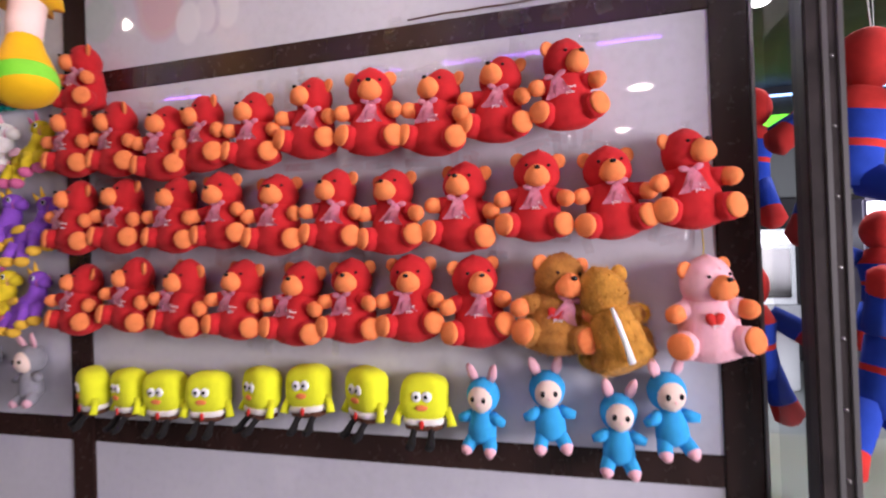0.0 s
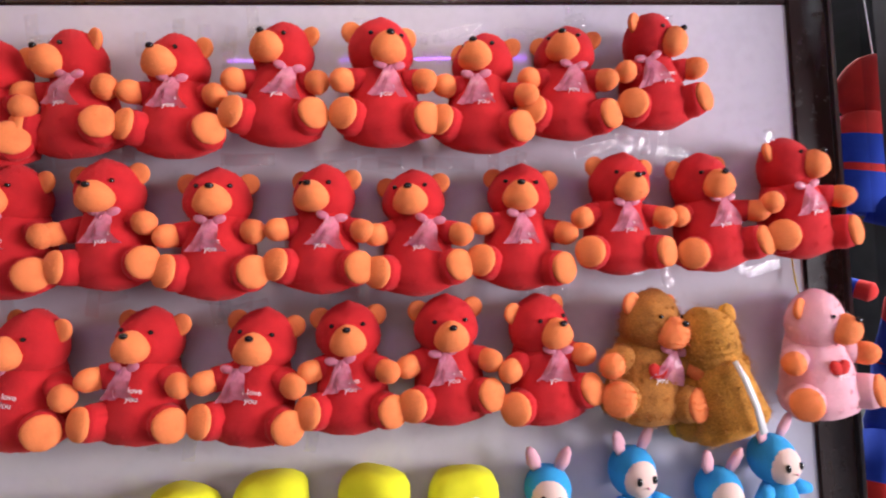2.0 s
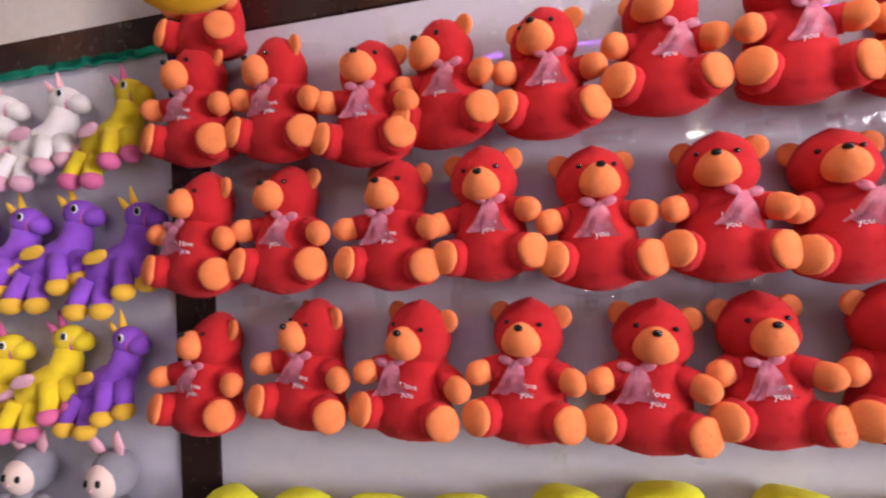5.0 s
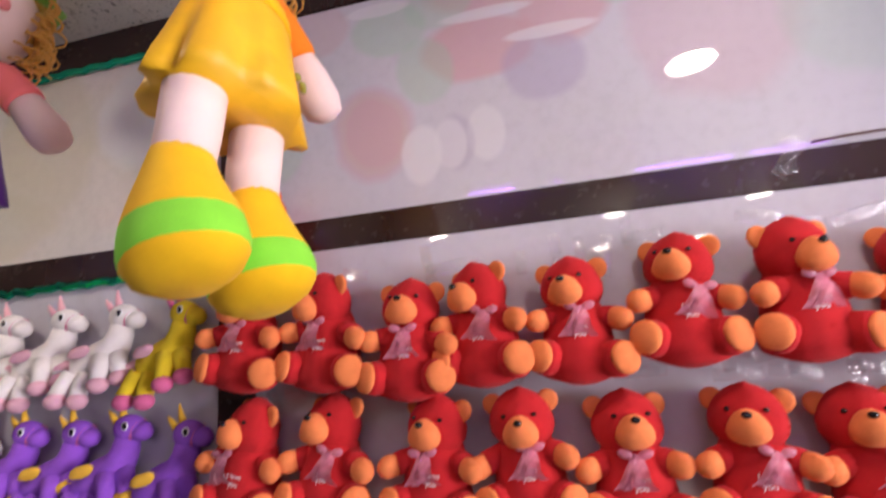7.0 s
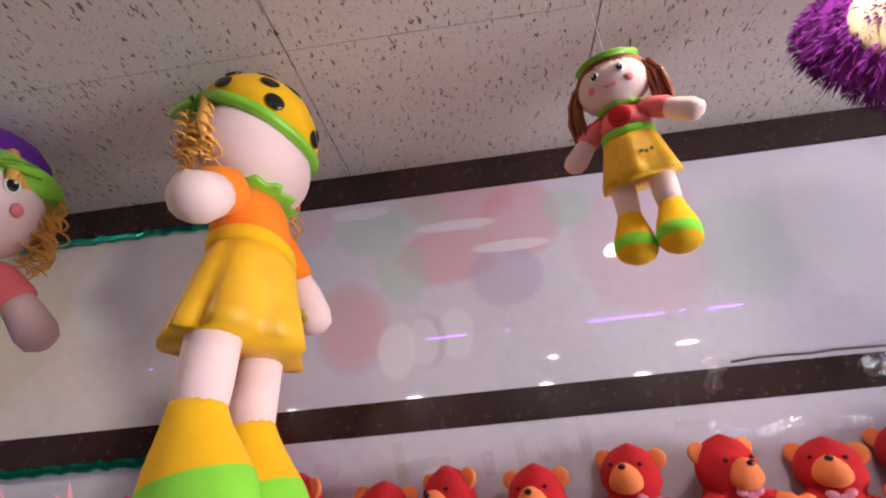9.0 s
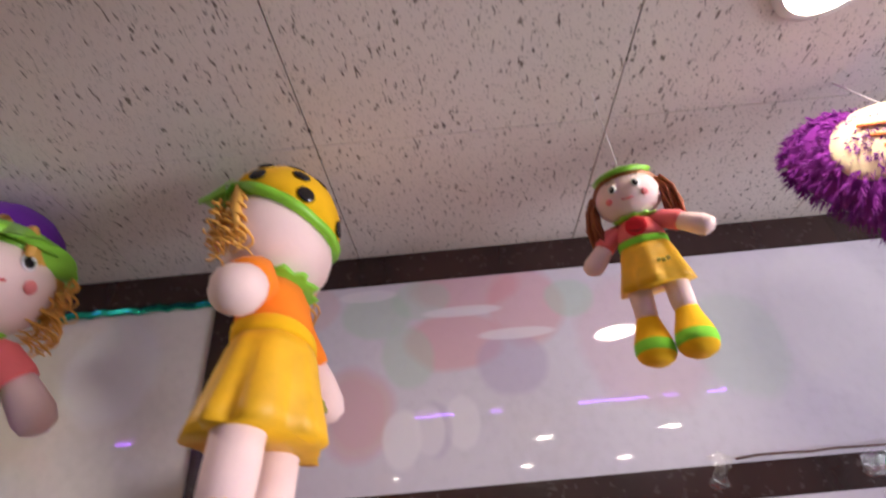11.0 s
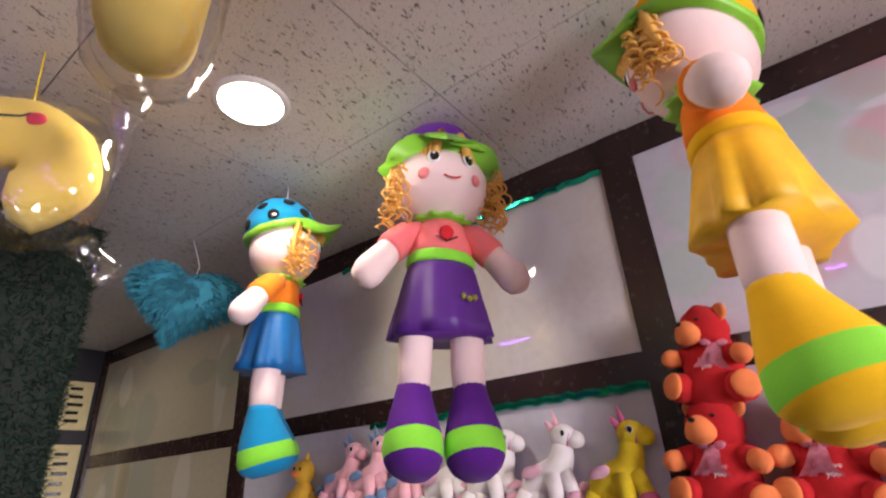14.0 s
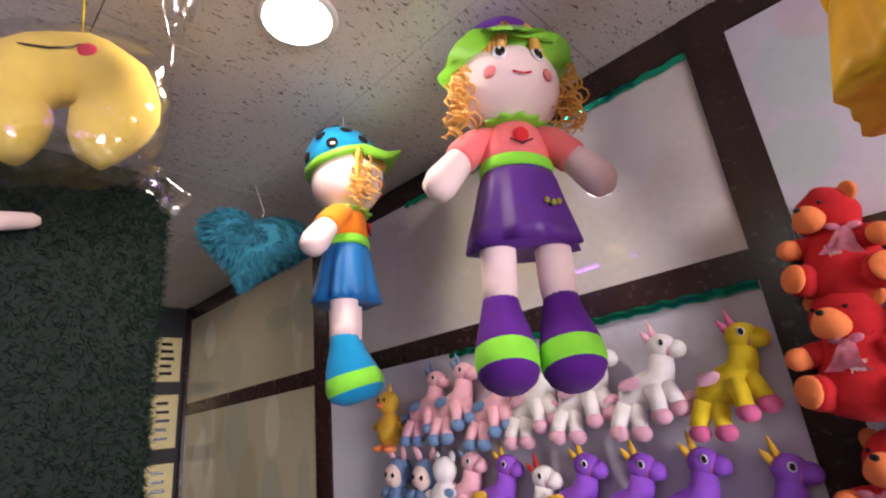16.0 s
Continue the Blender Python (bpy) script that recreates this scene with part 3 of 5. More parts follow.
# ---- hooded bunny dolls: one mesh each ----
def bunny(body, feet, name, label, group):
    bm = bmesh.new()
    egg(bm, (0, 0.006, 0.128), (0.040, 0.037, 0.042), 0, 20, 12)
    egg(bm, (0, -0.012, 0.124), (0.031, 0.026, 0.033), 1, 18, 10)
    for s in (-1, 1):
        egg(bm, (s * 0.013, -0.0355, 0.126), (0.0055, 0.003, 0.0065), 2, 10, 6)
        loft(bm, [((s * 0.018, 0.004, 0.160), 0.008, 0.004, 3), ((s * 0.024, -0.002, 0.178), 0.012, 0.005, 3), ((s * 0.030, -0.008, 0.196), 0.009, 0.004, 3), ((s * 0.033, -0.010, 0.204), 0.003, 0.002, 3)], 10)
        loft(bm, [((s * 0.022, 0, 0.082), 0.013, 0.013), ((s * 0.040, -0.006, 0.074), 0.013, 0.013), ((s * 0.056, -0.010, 0.070), 0.009, 0.009)], 10)
        loft(bm, [((s * 0.014, 0, 0.034), 0.018, 0.018, 0), ((s * 0.024, -0.016, 0.018), 0.016, 0.016, 0), ((s * 0.028, -0.030, 0.008), 0.015, 0.014, 4), ((s * 0.029, -0.040, 0.003), 0.009, 0.009, 4)], 12)
    loft(bm, [((0, 0, 0.018), 0.020, 0.018), ((0, 0, 0.030), 0.034, 0.030), ((0, 0, 0.055), 0.034, 0.029), ((0, 0, 0.085), 0.026, 0.023), ((0, 0, 0.098), 0.015, 0.015)], 16)
    egg(bm, (0, -0.0395, 0.116), (0.003, 0.002, 0.002), 3, 8, 5)
    return tagged(link(name, lump(bm, 0.0015, 40), [body, FACE, BLACK, PINK, feet]), label, "doll", group=group)


bl = bunny(SKY, PINK, "bunny_doll", "blue hooded bunny doll with a pale round face", "blue bunny dolls")
for i, (x, z, yaw, roll, k) in enumerate(((-0.606, 0.926, -8, 2, 0.95), (-0.451, 0.941, 8, -3, 0.98), (-0.315, 0.899, 2, 2, 0.96), (-0.205, 0.944, 12, -4, 0.98))):
    m = pose(x, W - 0.044, z, 0, roll, yaw) @ Matrix.Scale(k, 4)
    if i:
        copy_thing(bl, Matrix.Identity(4)).matrix_basis = m
    else:
        bl.matrix_basis = m
gb = bunny(GREY, MAUVE, "bunny_doll", "grey hooded bunny doll with a pale face", "grey bunny dolls")
gb.matrix_basis = pose(-1.929, W - 0.044, 0.975, 0, -4, -5)
copy_thing(gb, pose(-2.125, W - 0.044, 0.98, 0, 5, 5))
lb = bunny(SLATE, SKY, "bunny_doll", "slate-blue bunny doll with long ears", "slate bunny dolls")
lb.matrix_basis = pose(-2.847, W - 0.046, 1.435, 0, 4, 5)
copy_thing(lb, pose(-2.746, W - 0.046, 1.428, 0, 8, 10))


# ---- unicorns ----
def unicorn(coat, hoof, horn, wing, name="plush_unicorn"):
    """Toy pony about 0.2 m high, facing +x, its flank to -y."""
    root = empty(name)
    bm = bmesh.new()
    loft(bm, [((-0.062, 0, 0.066), 0.014, 0.014), ((-0.050, 0, 0.070), 0.031, 0.028), ((-0.02, 0, 0.083), 0.034, 0.030), ((0.010, 0, 0.098), 0.035, 0.030), ((0.026, 0, 0.115), 0.029, 0.027),
              ((0.032, 0, 0.135), 0.025, 0.024), ((0.036, 0, 0.158), 0.022, 0.021)], 16)
    part("body", fuzz(lump(bm, 0.003, 30), 900, 0.002, 0.0005), coat, root)
    bm = bmesh.new()
    egg(bm, (0.040, -0.002, 0.172), (0.029, 0.025, 0.026), 0, 18, 10)
    egg(bm, (0.066, -0.003, 0.164), (0.022, 0.019, 0.0185), 0, 16, 9)
    head = part("head", lump(bm, 0.002, 40), coat, root)
    part("horn", loft(bmesh.new(), [((0.030, -0.004, 0.190), 0.008, 0.008), ((0.026, -0.005, 0.206), 0.006, 0.006), ((0.022, -0.006, 0.228), 0.0015, 0.0015)], 10), horn, head)
    part("ear", loft(bmesh.new(), [((0.020, -0.010, 0.184), 0.008, 0.004), ((0.012, -0.014, 0.198), 0.006, 0.003), ((0.006, -0.016, 0.208), 0.001, 0.001)], 8), horn, head)
    part("eye", egg(bmesh.new(), (0.046, -0.0255, 0.178), (0.0072, 0.003, 0.0085), 0, 10, 6), WHITEBEAD, head)
    part("pupil", egg(bmesh.new(), (0.047, -0.0275, 0.178), (0.0048, 0.002, 0.0066), 0, 8, 6), BLACK, head)
    part("bridle", loft(bmesh.new(), [((0.054, 0, 0.168), 0.0220, 0.0222), ((0.057, 0, 0.167), 0.0222, 0.0224)], 16), ROSE, head)
    for a, b, c in (((0.012, -0.018, 0.092), (0.020, -0.030, 0.064), (0.022, -0.036, 0.046)), ((0.032, -0.004, 0.098), (0.048, -0.016, 0.074), (0.056, -0.022, 0.058)),
                    ((-0.050, -0.016, 0.060), (-0.062, -0.028, 0.034), (-0.068, -0.034, 0.018)), ((-0.030, -0.006, 0.062), (-0.026, -0.024, 0.034), (-0.024, -0.030, 0.016))):
        leg = part("leg", lump(loft(bmesh.new(), [(a, 0.020, 0.020), (b, 0.0165, 0.0165), (c, 0.016, 0.016)], 12), 0.0015, 50), coat, root)
        part("hoof", egg(bmesh.new(), Vector(c) + Vector((0.003, -0.004, -0.008)), (0.020, 0.019, 0.0165), 0, 14, 8), hoof, leg)
    part("wing", lump(egg(bmesh.new(), (-0.030, -0.032, 0.102), (0.024, 0.005, 0.013), 0, 14, 8, pose(0, 0, 0, 0, -18, 0)), 0.003, 40), wing, root)
    part("tail", loft(bmesh.new(), [((-0.060, 0, 0.074), 0.007, 0.007), ((-0.078, -0.006, 0.078), 0.011, 0.009), ((-0.094, -0.010, 0.070), 0.009, 0.007), ((-0.104, -0.012, 0.060), 0.002, 0.002)], 10), wing, root)
    return root


KINDS = {"y": (YELLOW, ROSE, ROSE, MAUVE, "yellow plush unicorn with rose hooves and horn"), "w": (WHITE, MAUVE, PINK, MAUVE, "white plush unicorn with mauve hooves"),
         "k": (PINK, SLATE, SLATE, SLATE, "pink plush pony with blue-grey hooves"), "p": (PURPLE, GOLD, GOLD, GOLD, "purple plush unicorn with golden hooves and wing"),
         "s": (WHITE, CRIMSON, CRIMSON, CRIMSON, "white plush pony with red hooves and cap")}
HERD = (("y", -1.916, 1.612, 0), ("w", -2.068, 1.620, 2), ("w", -2.208, 1.622, 1), ("w", -2.334, 1.620, -2), ("k", -2.464, 1.620, 1), ("k", -2.586, 1.642, -2), ("k", -2.699, 1.642, 1),
        ("p", -1.904, 1.386, -1), ("p", -2.039, 1.402, 0), ("p", -2.164, 1.400, 3), ("p", -2.286, 1.406, 4), ("s", -2.378, 1.380, -2), ("p", -2.497, 1.412, 4), ("k", -2.596, 1.418, 0),
        ("p", -1.943, 1.181, 4), ("y", -2.064, 1.179, -1), ("y", -2.197, 1.162, -2), ("y", -2.344, 1.190, 4))
made = {}
for kind, x, z, roll in HERD:
    m = pose(x, W - 0.036, z - 0.006, 0, roll, random.uniform(-6, 10)) @ Matrix.Scale(0.96 + random.uniform(-0.02, 0.03), 4)
    if kind in made:
        copy_thing(made[kind], Matrix.Identity(4)).matrix_basis = m
    else:
        c, h, hn, wg, lab = KINDS[kind]
        made[kind] = tagged(unicorn(c, h, hn, wg), lab, "plush toy", group="plush unicorns on the wall")
        made[kind].matrix_basis = m


def duck():
    root = empty("plush_duck")
    part("body", lump(egg(bmesh.new(), (0, 0, 0.06), (0.044, 0.036, 0.050), 0, 18, 11), 0.004, 25), GOLD, root)
    head = part("head", lump(egg(bmesh.new(), (0, -0.004, 0.135), (0.034, 0.031, 0.034), 0, 18, 11), 0.003, 30), GOLD, root)
    part("beak", egg(bmesh.new(), (0, -0.038, 0.130), (0.014, 0.012, 0.008), 0, 12, 7), ORANGE, head)
    part("tuft", loft(bmesh.new(), [((0, 0, 0.165), 0.008, 0.008), ((0.004, 0, 0.178), 0.006, 0.006), ((0.008, 0, 0.190), 0.001, 0.001)], 8), GOLD, head)
    for s in (-1, 1):
        part("eye", egg(bmesh.new(), (s * 0.014, -0.032, 0.145), (0.004, 0.003, 0.005), 0, 8, 6), BLACK, head)
        part("wing", egg(bmesh.new(), (s * 0.052, -0.006, 0.070), (0.022, 0.009, 0.012), 0, 12, 8, pose(0, 0, 0, 0, s * 24, 0)), GOLD, root)
        part("foot", egg(bmesh.new(), (s * 0.024, -0.022, 0.008), (0.018, 0.022, 0.010), 0, 12, 8), ORANGE, root)
    root.matrix_basis = pose(-2.868, W - 0.042, 1.622, 0, 4, 0)
    return tagged(root, "golden plush duck with orange beak and feet", "plush toy")


duck()
for x, z, k, m, lab in ((-2.474, 1.160, 1.0, GREY, "grey round plush animal on the panel"), (-2.567, 1.22, 0.8, SKY, "blue round plush animal on the panel"), (-2.653, 1.449, 0.8, WHITE, "white round plush animal on the panel")):
    root = empty("plush_animal", pose(x, W - 0.045, z) @ Matrix.Scale(k, 4))
    part("body", lump(egg(bmesh.new(), (0, 0, 0.06), (0.060, 0.042, 0.062), 0, 18, 11), 0.006, 22), m, root)
    head = part("head", lump(egg(bmesh.new(), (0.01, -0.006, 0.145), (0.044, 0.036, 0.042), 0, 18, 11), 0.004, 26), m, root)
    for s in (-1, 1):
        part("ear", egg(bmesh.new(), (0.01 + s * 0.034, 0, 0.185), (0.013, 0.007, 0.020), 0, 10, 7), m, head)
        part("arm", egg(bmesh.new(), (s * 0.058, -0.012, 0.075), (0.024, 0.017, 0.016), 0, 12, 8), m, root)
    tagged(root, lab, "plush toy")


# ---- rag dolls: one mesh each ----
def rag_doll(name, label, cols, face=True, dots=False, pigtails=False, head_yaw=0, hat_tilt=-14, visor=False, arms=((0, 0), (0, 0)), berry=0.015, m=None, nod=0, head_k=1.0, lean=(0, 0, 0)):
    """Cloth doll 0.70 m high, facing -y, base at the origin. Colours: hat, brim, shirt, band, skirt, shoe, stripe, hair."""
    hat, brim, shirt, band, skirt, shoe, stripe, hair = range(8)
    skin, dark, blush, red = 8, 9, 10, 11
    bm = bmesh.new()
    for s in (-1, 1):
        pts = []
        for i in range(13):
            q = i / 12
            z = 0.002 + 0.150 * q
            w = 0.0545 * (0.50, 0.82, 0.95, 1.0, 0.99, 0.96, 0.91, 0.85, 0.79, 0.72, 0.66, 0.61, 0.57)[i]
            pts.append(((s * (0.054 + 0.001 * (1 - q)), -0.034 * (1 - q) ** 1.3, z), w, w * (1.28 - 0.28 * q), stripe if 2 <= i < 5 else shoe))
        loft(bm, pts, 20)
        loft(bm, [((s * 0.054, 0, 0.135), 0.031, 0.031, skin), ((s * 0.052, 0, 0.18), 0.033, 0.033, skin), ((s * 0.050, 0, 0.27), 0.034, 0.034, skin), ((s * 0.046, 0, 0.30), 0.031, 0.031, skin)], 16)
        # sleeve and mitten arm
        n0 = len(bm.verts)
        loft(bm, [((s * 0.045, 0, 0.462), 0.022, 0.026, shirt), ((s * 0.072, -0.004, 0.450), 0.030, 0.032, shirt), ((s * 0.105, -0.010, 0.418), 0.033, 0.034, shirt), ((s * 0.112, -0.012, 0.410), 0.031, 0.032, shirt)], 14)
        loft(bm, [((s * 0.102, -0.009, 0.420), 0.026, 0.028, skin), ((s * 0.128, -0.018, 0.388), 0.030, 0.032, skin), ((s * 0.150, -0.026, 0.360), 0.033, 0.034, skin), ((s * 0.162, -0.030, 0.343), 0.028, 0.029, skin), ((s * 0.168, -0.032, 0.334), 0.012, 0.012, skin)], 14)
        swing, lift = arms[0 if s < 0 else 1]
        turn = Matrix.Translation((s * 0.05, 0, 0.455)) @ pose(0, 0, 0, 0, -s * lift, s * swing) @ Matrix.Translation((-s * 0.05, 0, -0.455))
        for v in list(bm.verts)[n0:]:
            v.co = turn @ v.co
    # skirt with pleats, band, shirt
    loft(bm, [((0, 0, 0.236), 0.099, 0.082, skirt), ((0, 0, 0.262), 0.094, 0.078, skirt), ((0, 0, 0.31), 0.085, 0.070, skirt), ((0, 0, 0.36), 0.075, 0.062, skirt), ((0, 0, 0.383), 0.068, 0.055, skirt)], 48,
         wave=lambda i, a: 1 + (0.135, 0.115, 0.075, 0.04, 0.015)[i] * (math.sin(7 * a + 1.3 * math.sin(2 * a)) * 0.7 + 0.3 * math.sin(13 * a + 1)))
    loft(bm, [((0, 0, 0.379), 0.071, 0.058, band), ((0, 0, 0.385), 0.073, 0.060, band), ((0, 0, 0.400), 0.072, 0.059, band), ((0, 0, 0.404), 0.068, 0.056, band)], 24)
    loft(bm, [((0, 0, 0.398), 0.070, 0.057, shirt), ((0, 0, 0.43), 0.067, 0.054, shirt), ((0, 0, 0.462), 0.058, 0.048, shirt), ((0, 0, 0.482), 0.040, 0.038, shirt)], 24, wave=lambda i, a: 1 + 0.02 * math.sin(5 * a + i))
    loft(bm, [((0, 0, 0.474), 0.062, 0.056, brim), ((0, 0, 0.480), 0.066, 0.060, brim), ((0, 0, 0.488), 0.040, 0.038, brim)], 40, wave=lambda i, a: 1 + (0.10, 0.12, 0.0)[i] * math.sin(12 * a))
    # head
    n_head = len(bm.verts)
    egg(bm, (0, 0, 0.562), (0.098, 0.086, 0.086), skin, 26, 16, shape=lambda u: Vector((u.x * (1 + 0.05 * (-u.z)), u.y, u.z)))
    if face:
        for s in (-1, 1):
            egg(bm, (s * 0.034, -0.080, 0.578), (0.0135, 0.006, 0.016), 12, 14, 8, pose(0, 0, 0, -8, 0, s * 22))
            egg(bm, (s * 0.034, -0.0842, 0.577), (0.0095, 0.004, 0.0125), dark, 12, 8, pose(0, 0, 0, -8, 0, s * 22))
            egg(bm, (s * 0.036, -0.0875, 0.581), (0.003, 0.002, 0.003), 12, 8, 6)
            egg(bm, (s * 0.052, -0.0705, 0.543), (0.012, 0.006, 0.012), blush, 12, 8, pose(0, 0, 0, 0, 0, s * 36))
            tube(bm, [(s * 0.024, -0.083, 0.603), (s * 0.034, -0.079, 0.608), (s * 0.045, -0.073, 0.605)], 0.0016, 6, dark)
        tube(bm, [(-0.016, -0.083, 0.537), (-0.006, -0.0858, 0.532), (0.006, -0.0858, 0.532), (0.016, -0.083, 0.537)], 0.0016, 6, red)
    # hat: dome and wavy brim, or hair cap
    rnd = random.Random(len(name) + len(label))
    if pigtails:
        egg(bm, (0, 0.008, 0.572), (0.105, 0.090, 0.092), hair, 26, 14, shape=lambda u: u if u.y > -0.35 or u.z > 0.62 else u * 0.80)
        loft(bm, [((0, -0.002, 0.640), 0.088, 0.078, hat), ((0, -0.002, 0.652), 0.074, 0.066, hat), ((0, -0.002, 0.664), 0.048, 0.042, hat)], 24)
        for s in (-1, 1):
            for k in range(26):
                a, r0 = rnd.uniform(0, 6.28), rnd.uniform(0, 0.022)
                x0, y0 = s * 0.102 + r0 * math.cos(a), 0.0 + r0 * math.sin(a)
                tube(bm, [(x0 * 0.9, y0, 0.60), (x0 + s * 0.014, y0 - 0.01, 0.55), (x0 + s * 0.018 + rnd.uniform(-0.01, 0.01), y0 - 0.014, 0.49), (x0 + s * 0.016 + rnd.uniform(-0.016, 0.016), y0 - 0.016, 0.43 + rnd.uniform(-0.015, 0.02))], [0.006, 0.0055, 0.005, 0.003], 6, hair)
    else:
        n_hat = len(bm.verts)
        loft(bm, [((0, 0.006, 0.612), 0.098, 0.090, hat), ((0, 0.008, 0.638), 0.094, 0.087, hat), ((0, 0.008, 0.664), 0.081, 0.075, hat), ((0, 0.008, 0.688), 0.059, 0.054, hat), ((0, 0.008, 0.702), 0.030, 0.027, hat), ((0, 0.008, 0.706), 0.010, 0.010, hat)], 28)
        if visor:
            loft(bm, [((0, 0.006, 0.602), 0.100, 0.092, brim), ((0, 0.006, 0.600), 0.103, 0.095, brim), ((0, 0.006, 0.614), 0.103, 0.095, brim), ((0, 0.006, 0.617), 0.098, 0.090, brim)], 48, wave=lambda i, a: 1 + 0.01 * math.sin(9 * a))
            rows = []
            for j in range(6):
                rows.append([bm.verts.new(((0.100 + 0.003 * j) * math.cos(a), -(0.086 + 0.070 * (j % 3) / 2 * math.sin(-a) ** 0.6) * math.sin(-a), 0.606 + (0.006 if j > 2 else 0) - 0.010 * (j % 3) / 2 + 0.012 * (j % 3) * math.sin(3 * a))) for a in [-math.pi * (0.06 + 0.88 * i / 20) for i in range(21)]])
            order = [rows[0], rows[1], rows[2], rows[5], rows[4], rows[3]]
            for j in range(5):
                for i in range(20):
                    bm.faces.new((order[j][i], order[j][i + 1], order[j + 1][i + 1], order[j + 1][i])).material_index = brim
        else:
            n_brim = len(bm.verts)
            loft(bm, [((0, 0.004, 0.622), 0.096, 0.088, brim), ((0, 0.0, 0.596), 0.120, 0.112, brim), ((0, 0.0, 0.598), 0.123, 0.115, brim), ((0, 0.004, 0.628), 0.098, 0.090, brim)], 64, wave=lambda i, a: 1 + (0.0, 0.05, 0.05, 0.0)[i] * math.sin(7 * a + 0.8))
            for v in list(bm.verts)[n_brim:]:
                if math.hypot(v.co.x, v.co.y) > 0.108:
                    v.co.z += 0.010 * math.sin(5 * math.atan2(v.co.y, v.co.x) + 0.5) + 0.002
        if dots:
            for k in range(18):
                a = k * 2.4
                rr, z, h = ((0.0965, 0.634, 0.25), (0.079, 0.668, 0.8), (0.050, 0.693, 1.7))[k % 3]
                nrm = Vector((math.cos(a), math.sin(a) * 0.92, h)).normalized()
                egg(bm, (rr * math.cos(a), 0.008 + rr * 0.91 * math.sin(a), z), (0.0145, 0.0145, 0.003), dark, 14, 6, nrm.to_track_quat("Z", "Y").to_matrix().to_4x4())
        tip = Matrix.Translation((0, 0, 0.59)) @ pose(0, 0, 0, hat_tilt, 0, 0) @ Matrix.Translation((0, 0, -0.59))
        for v in list(bm.verts)[n_hat:]:
            v.co = tip @ v.co
        # hair: smooth bands under the hat's front and loose ringlets at the temples
        for s in (-1, 1):
            for k in range(10):
                q = k / 9
                x0, y0 = s * (0.030 + 0.068 * q), -0.076 + 0.070 * q
                tube(bm, [(x0 * 0.6, y0 - 0.004, 0.634), (x0 * 0.95, y0 - 0.012 * (1 - q), 0.606), (x0 * 1.04, y0 + 0.002, 0.575 - 0.02 * q), (x0 * 1.06, y0 + 0.006, 0.548 - 0.03 * q)], [0.010, 0.010, 0.008, 0.003], 6, hair)
            for k in range(17):
                cx, cy = s * (0.092 + rnd.uniform(-0.012, 0.018)), rnd.uniform(-0.050, 0.012)
                z0, turns, r = 0.590 - rnd.uniform(0, 0.03), rnd.uniform(2.4, 4.2), rnd.uniform(0.006, 0.013)
                drop, out = rnd.uniform(0.06, 0.13), rnd.uniform(-0.004, 0.022)
                pts = []
                for i in range(int(turns * 8) + 1):
                    q = i / (turns * 8)
                    a = 2 * math.pi * turns * q + k
                    pts.append((cx + s * out * q + r * (0.5 + q * 0.7) * math.cos(a), cy + r * (0.5 + q * 0.7) * math.sin(a), z0 - drop * q))
                tube(bm, pts, [0.0030 * (1 - 0.55 * i / len(pts)) for i in range(len(pts))], 5, hair)
    twist = Matrix.Translation((0, 0, 0.49)) @ pose(0, 0, 0, nod, 0, head_yaw) @ Matrix.Scale(head_k, 4) @ Matrix.Translation((0, 0, -0.49))
    for v in list(bm.verts)[n_head:]:
        v.co = twist @ v.co
    # fruit patch and little hip embroidery
    if berry:
        egg(bm, (0.004, -0.056, 0.437), (berry, 0.006, berry * 1.08), red, 14, 8)
        tube(bm, [(-0.018, -0.0585, 0.428), (0.004, -0.062, 0.417), (0.026, -0.0575, 0.428)], 0.0018, 6, dark)
    for dx in (-0.012, 0, 0.012):
        egg(bm, (0.046 + dx, -0.068 + abs(dx) * 0.3 + dx * 0.35, 0.298 + abs(dx) * 0.4), (0.006, 0.004, 0.006), 13, 8, 6)
    # hanging loop
    for v in bm.verts:
        if v.co.z > 0.38:
            v.co += Vector((lean[0], lean[1], 0)) * (v.co.z - 0.38)
        if v.co.z > 0.47:
            v.co.z += lean[2]
    crown = twist @ Vector((0, 0.008, 0.66 if pigtails else 0.698))
    crown += Vector((lean[0] * (crown.z - 0.38), lean[1] * (crown.z - 0.38), lean[2]))
    up = m @ crown
    tube(bm, [crown, m.inverted() @ Vector((up.x + 0.002, up.y, up.z + 0.03)), m.inverted() @ Vector((up.x, up.y, CEIL + 0.002))], 0.0012, 6, 12)
    lump(bm, 0.0025, 14)
    ob = tagged(link(name, bm, cols + [SKIN, BLACK, plush("blush_cloth", (0.86, 0.26, 0.26)), plush("berry_felt", (0.72, 0.03, 0.04)), WHITEBEAD, plush("olive_thread", (0.30, 0.28, 0.05))]), label, "doll", group="rag dolls hanging from the ceiling")
    ob.matrix_basis = m
    return ob


LIME = satin("lime_satin", (0.25, 0.62, 0.04))
VIOLET = satin("violet_satin", (0.085, 0.012, 0.20), 0.50)
CORAL = plush("coral_cloth", (0.92, 0.20, 0.20), vary=0.08, depth=0.0008)
TANGERINE = plush("tangerine_cloth", (0.95, 0.25, 0.02), vary=0.08, depth=0.0008)
SUN = satin("sunflower_satin", (0.86, 0.47, 0.012), 0.5)
AZURE = satin("azure_satin", (0.004, 0.125, 0.36), 0.48)
AZURE_HAT = plush("azure_cloth", (0.01, 0.24, 0.46), vary=0.1, depth=0.0008)
VIOLET_CLOTH = plush("violet_cloth", (0.10, 0.015, 0.22), vary=0.15, depth=0.0008)
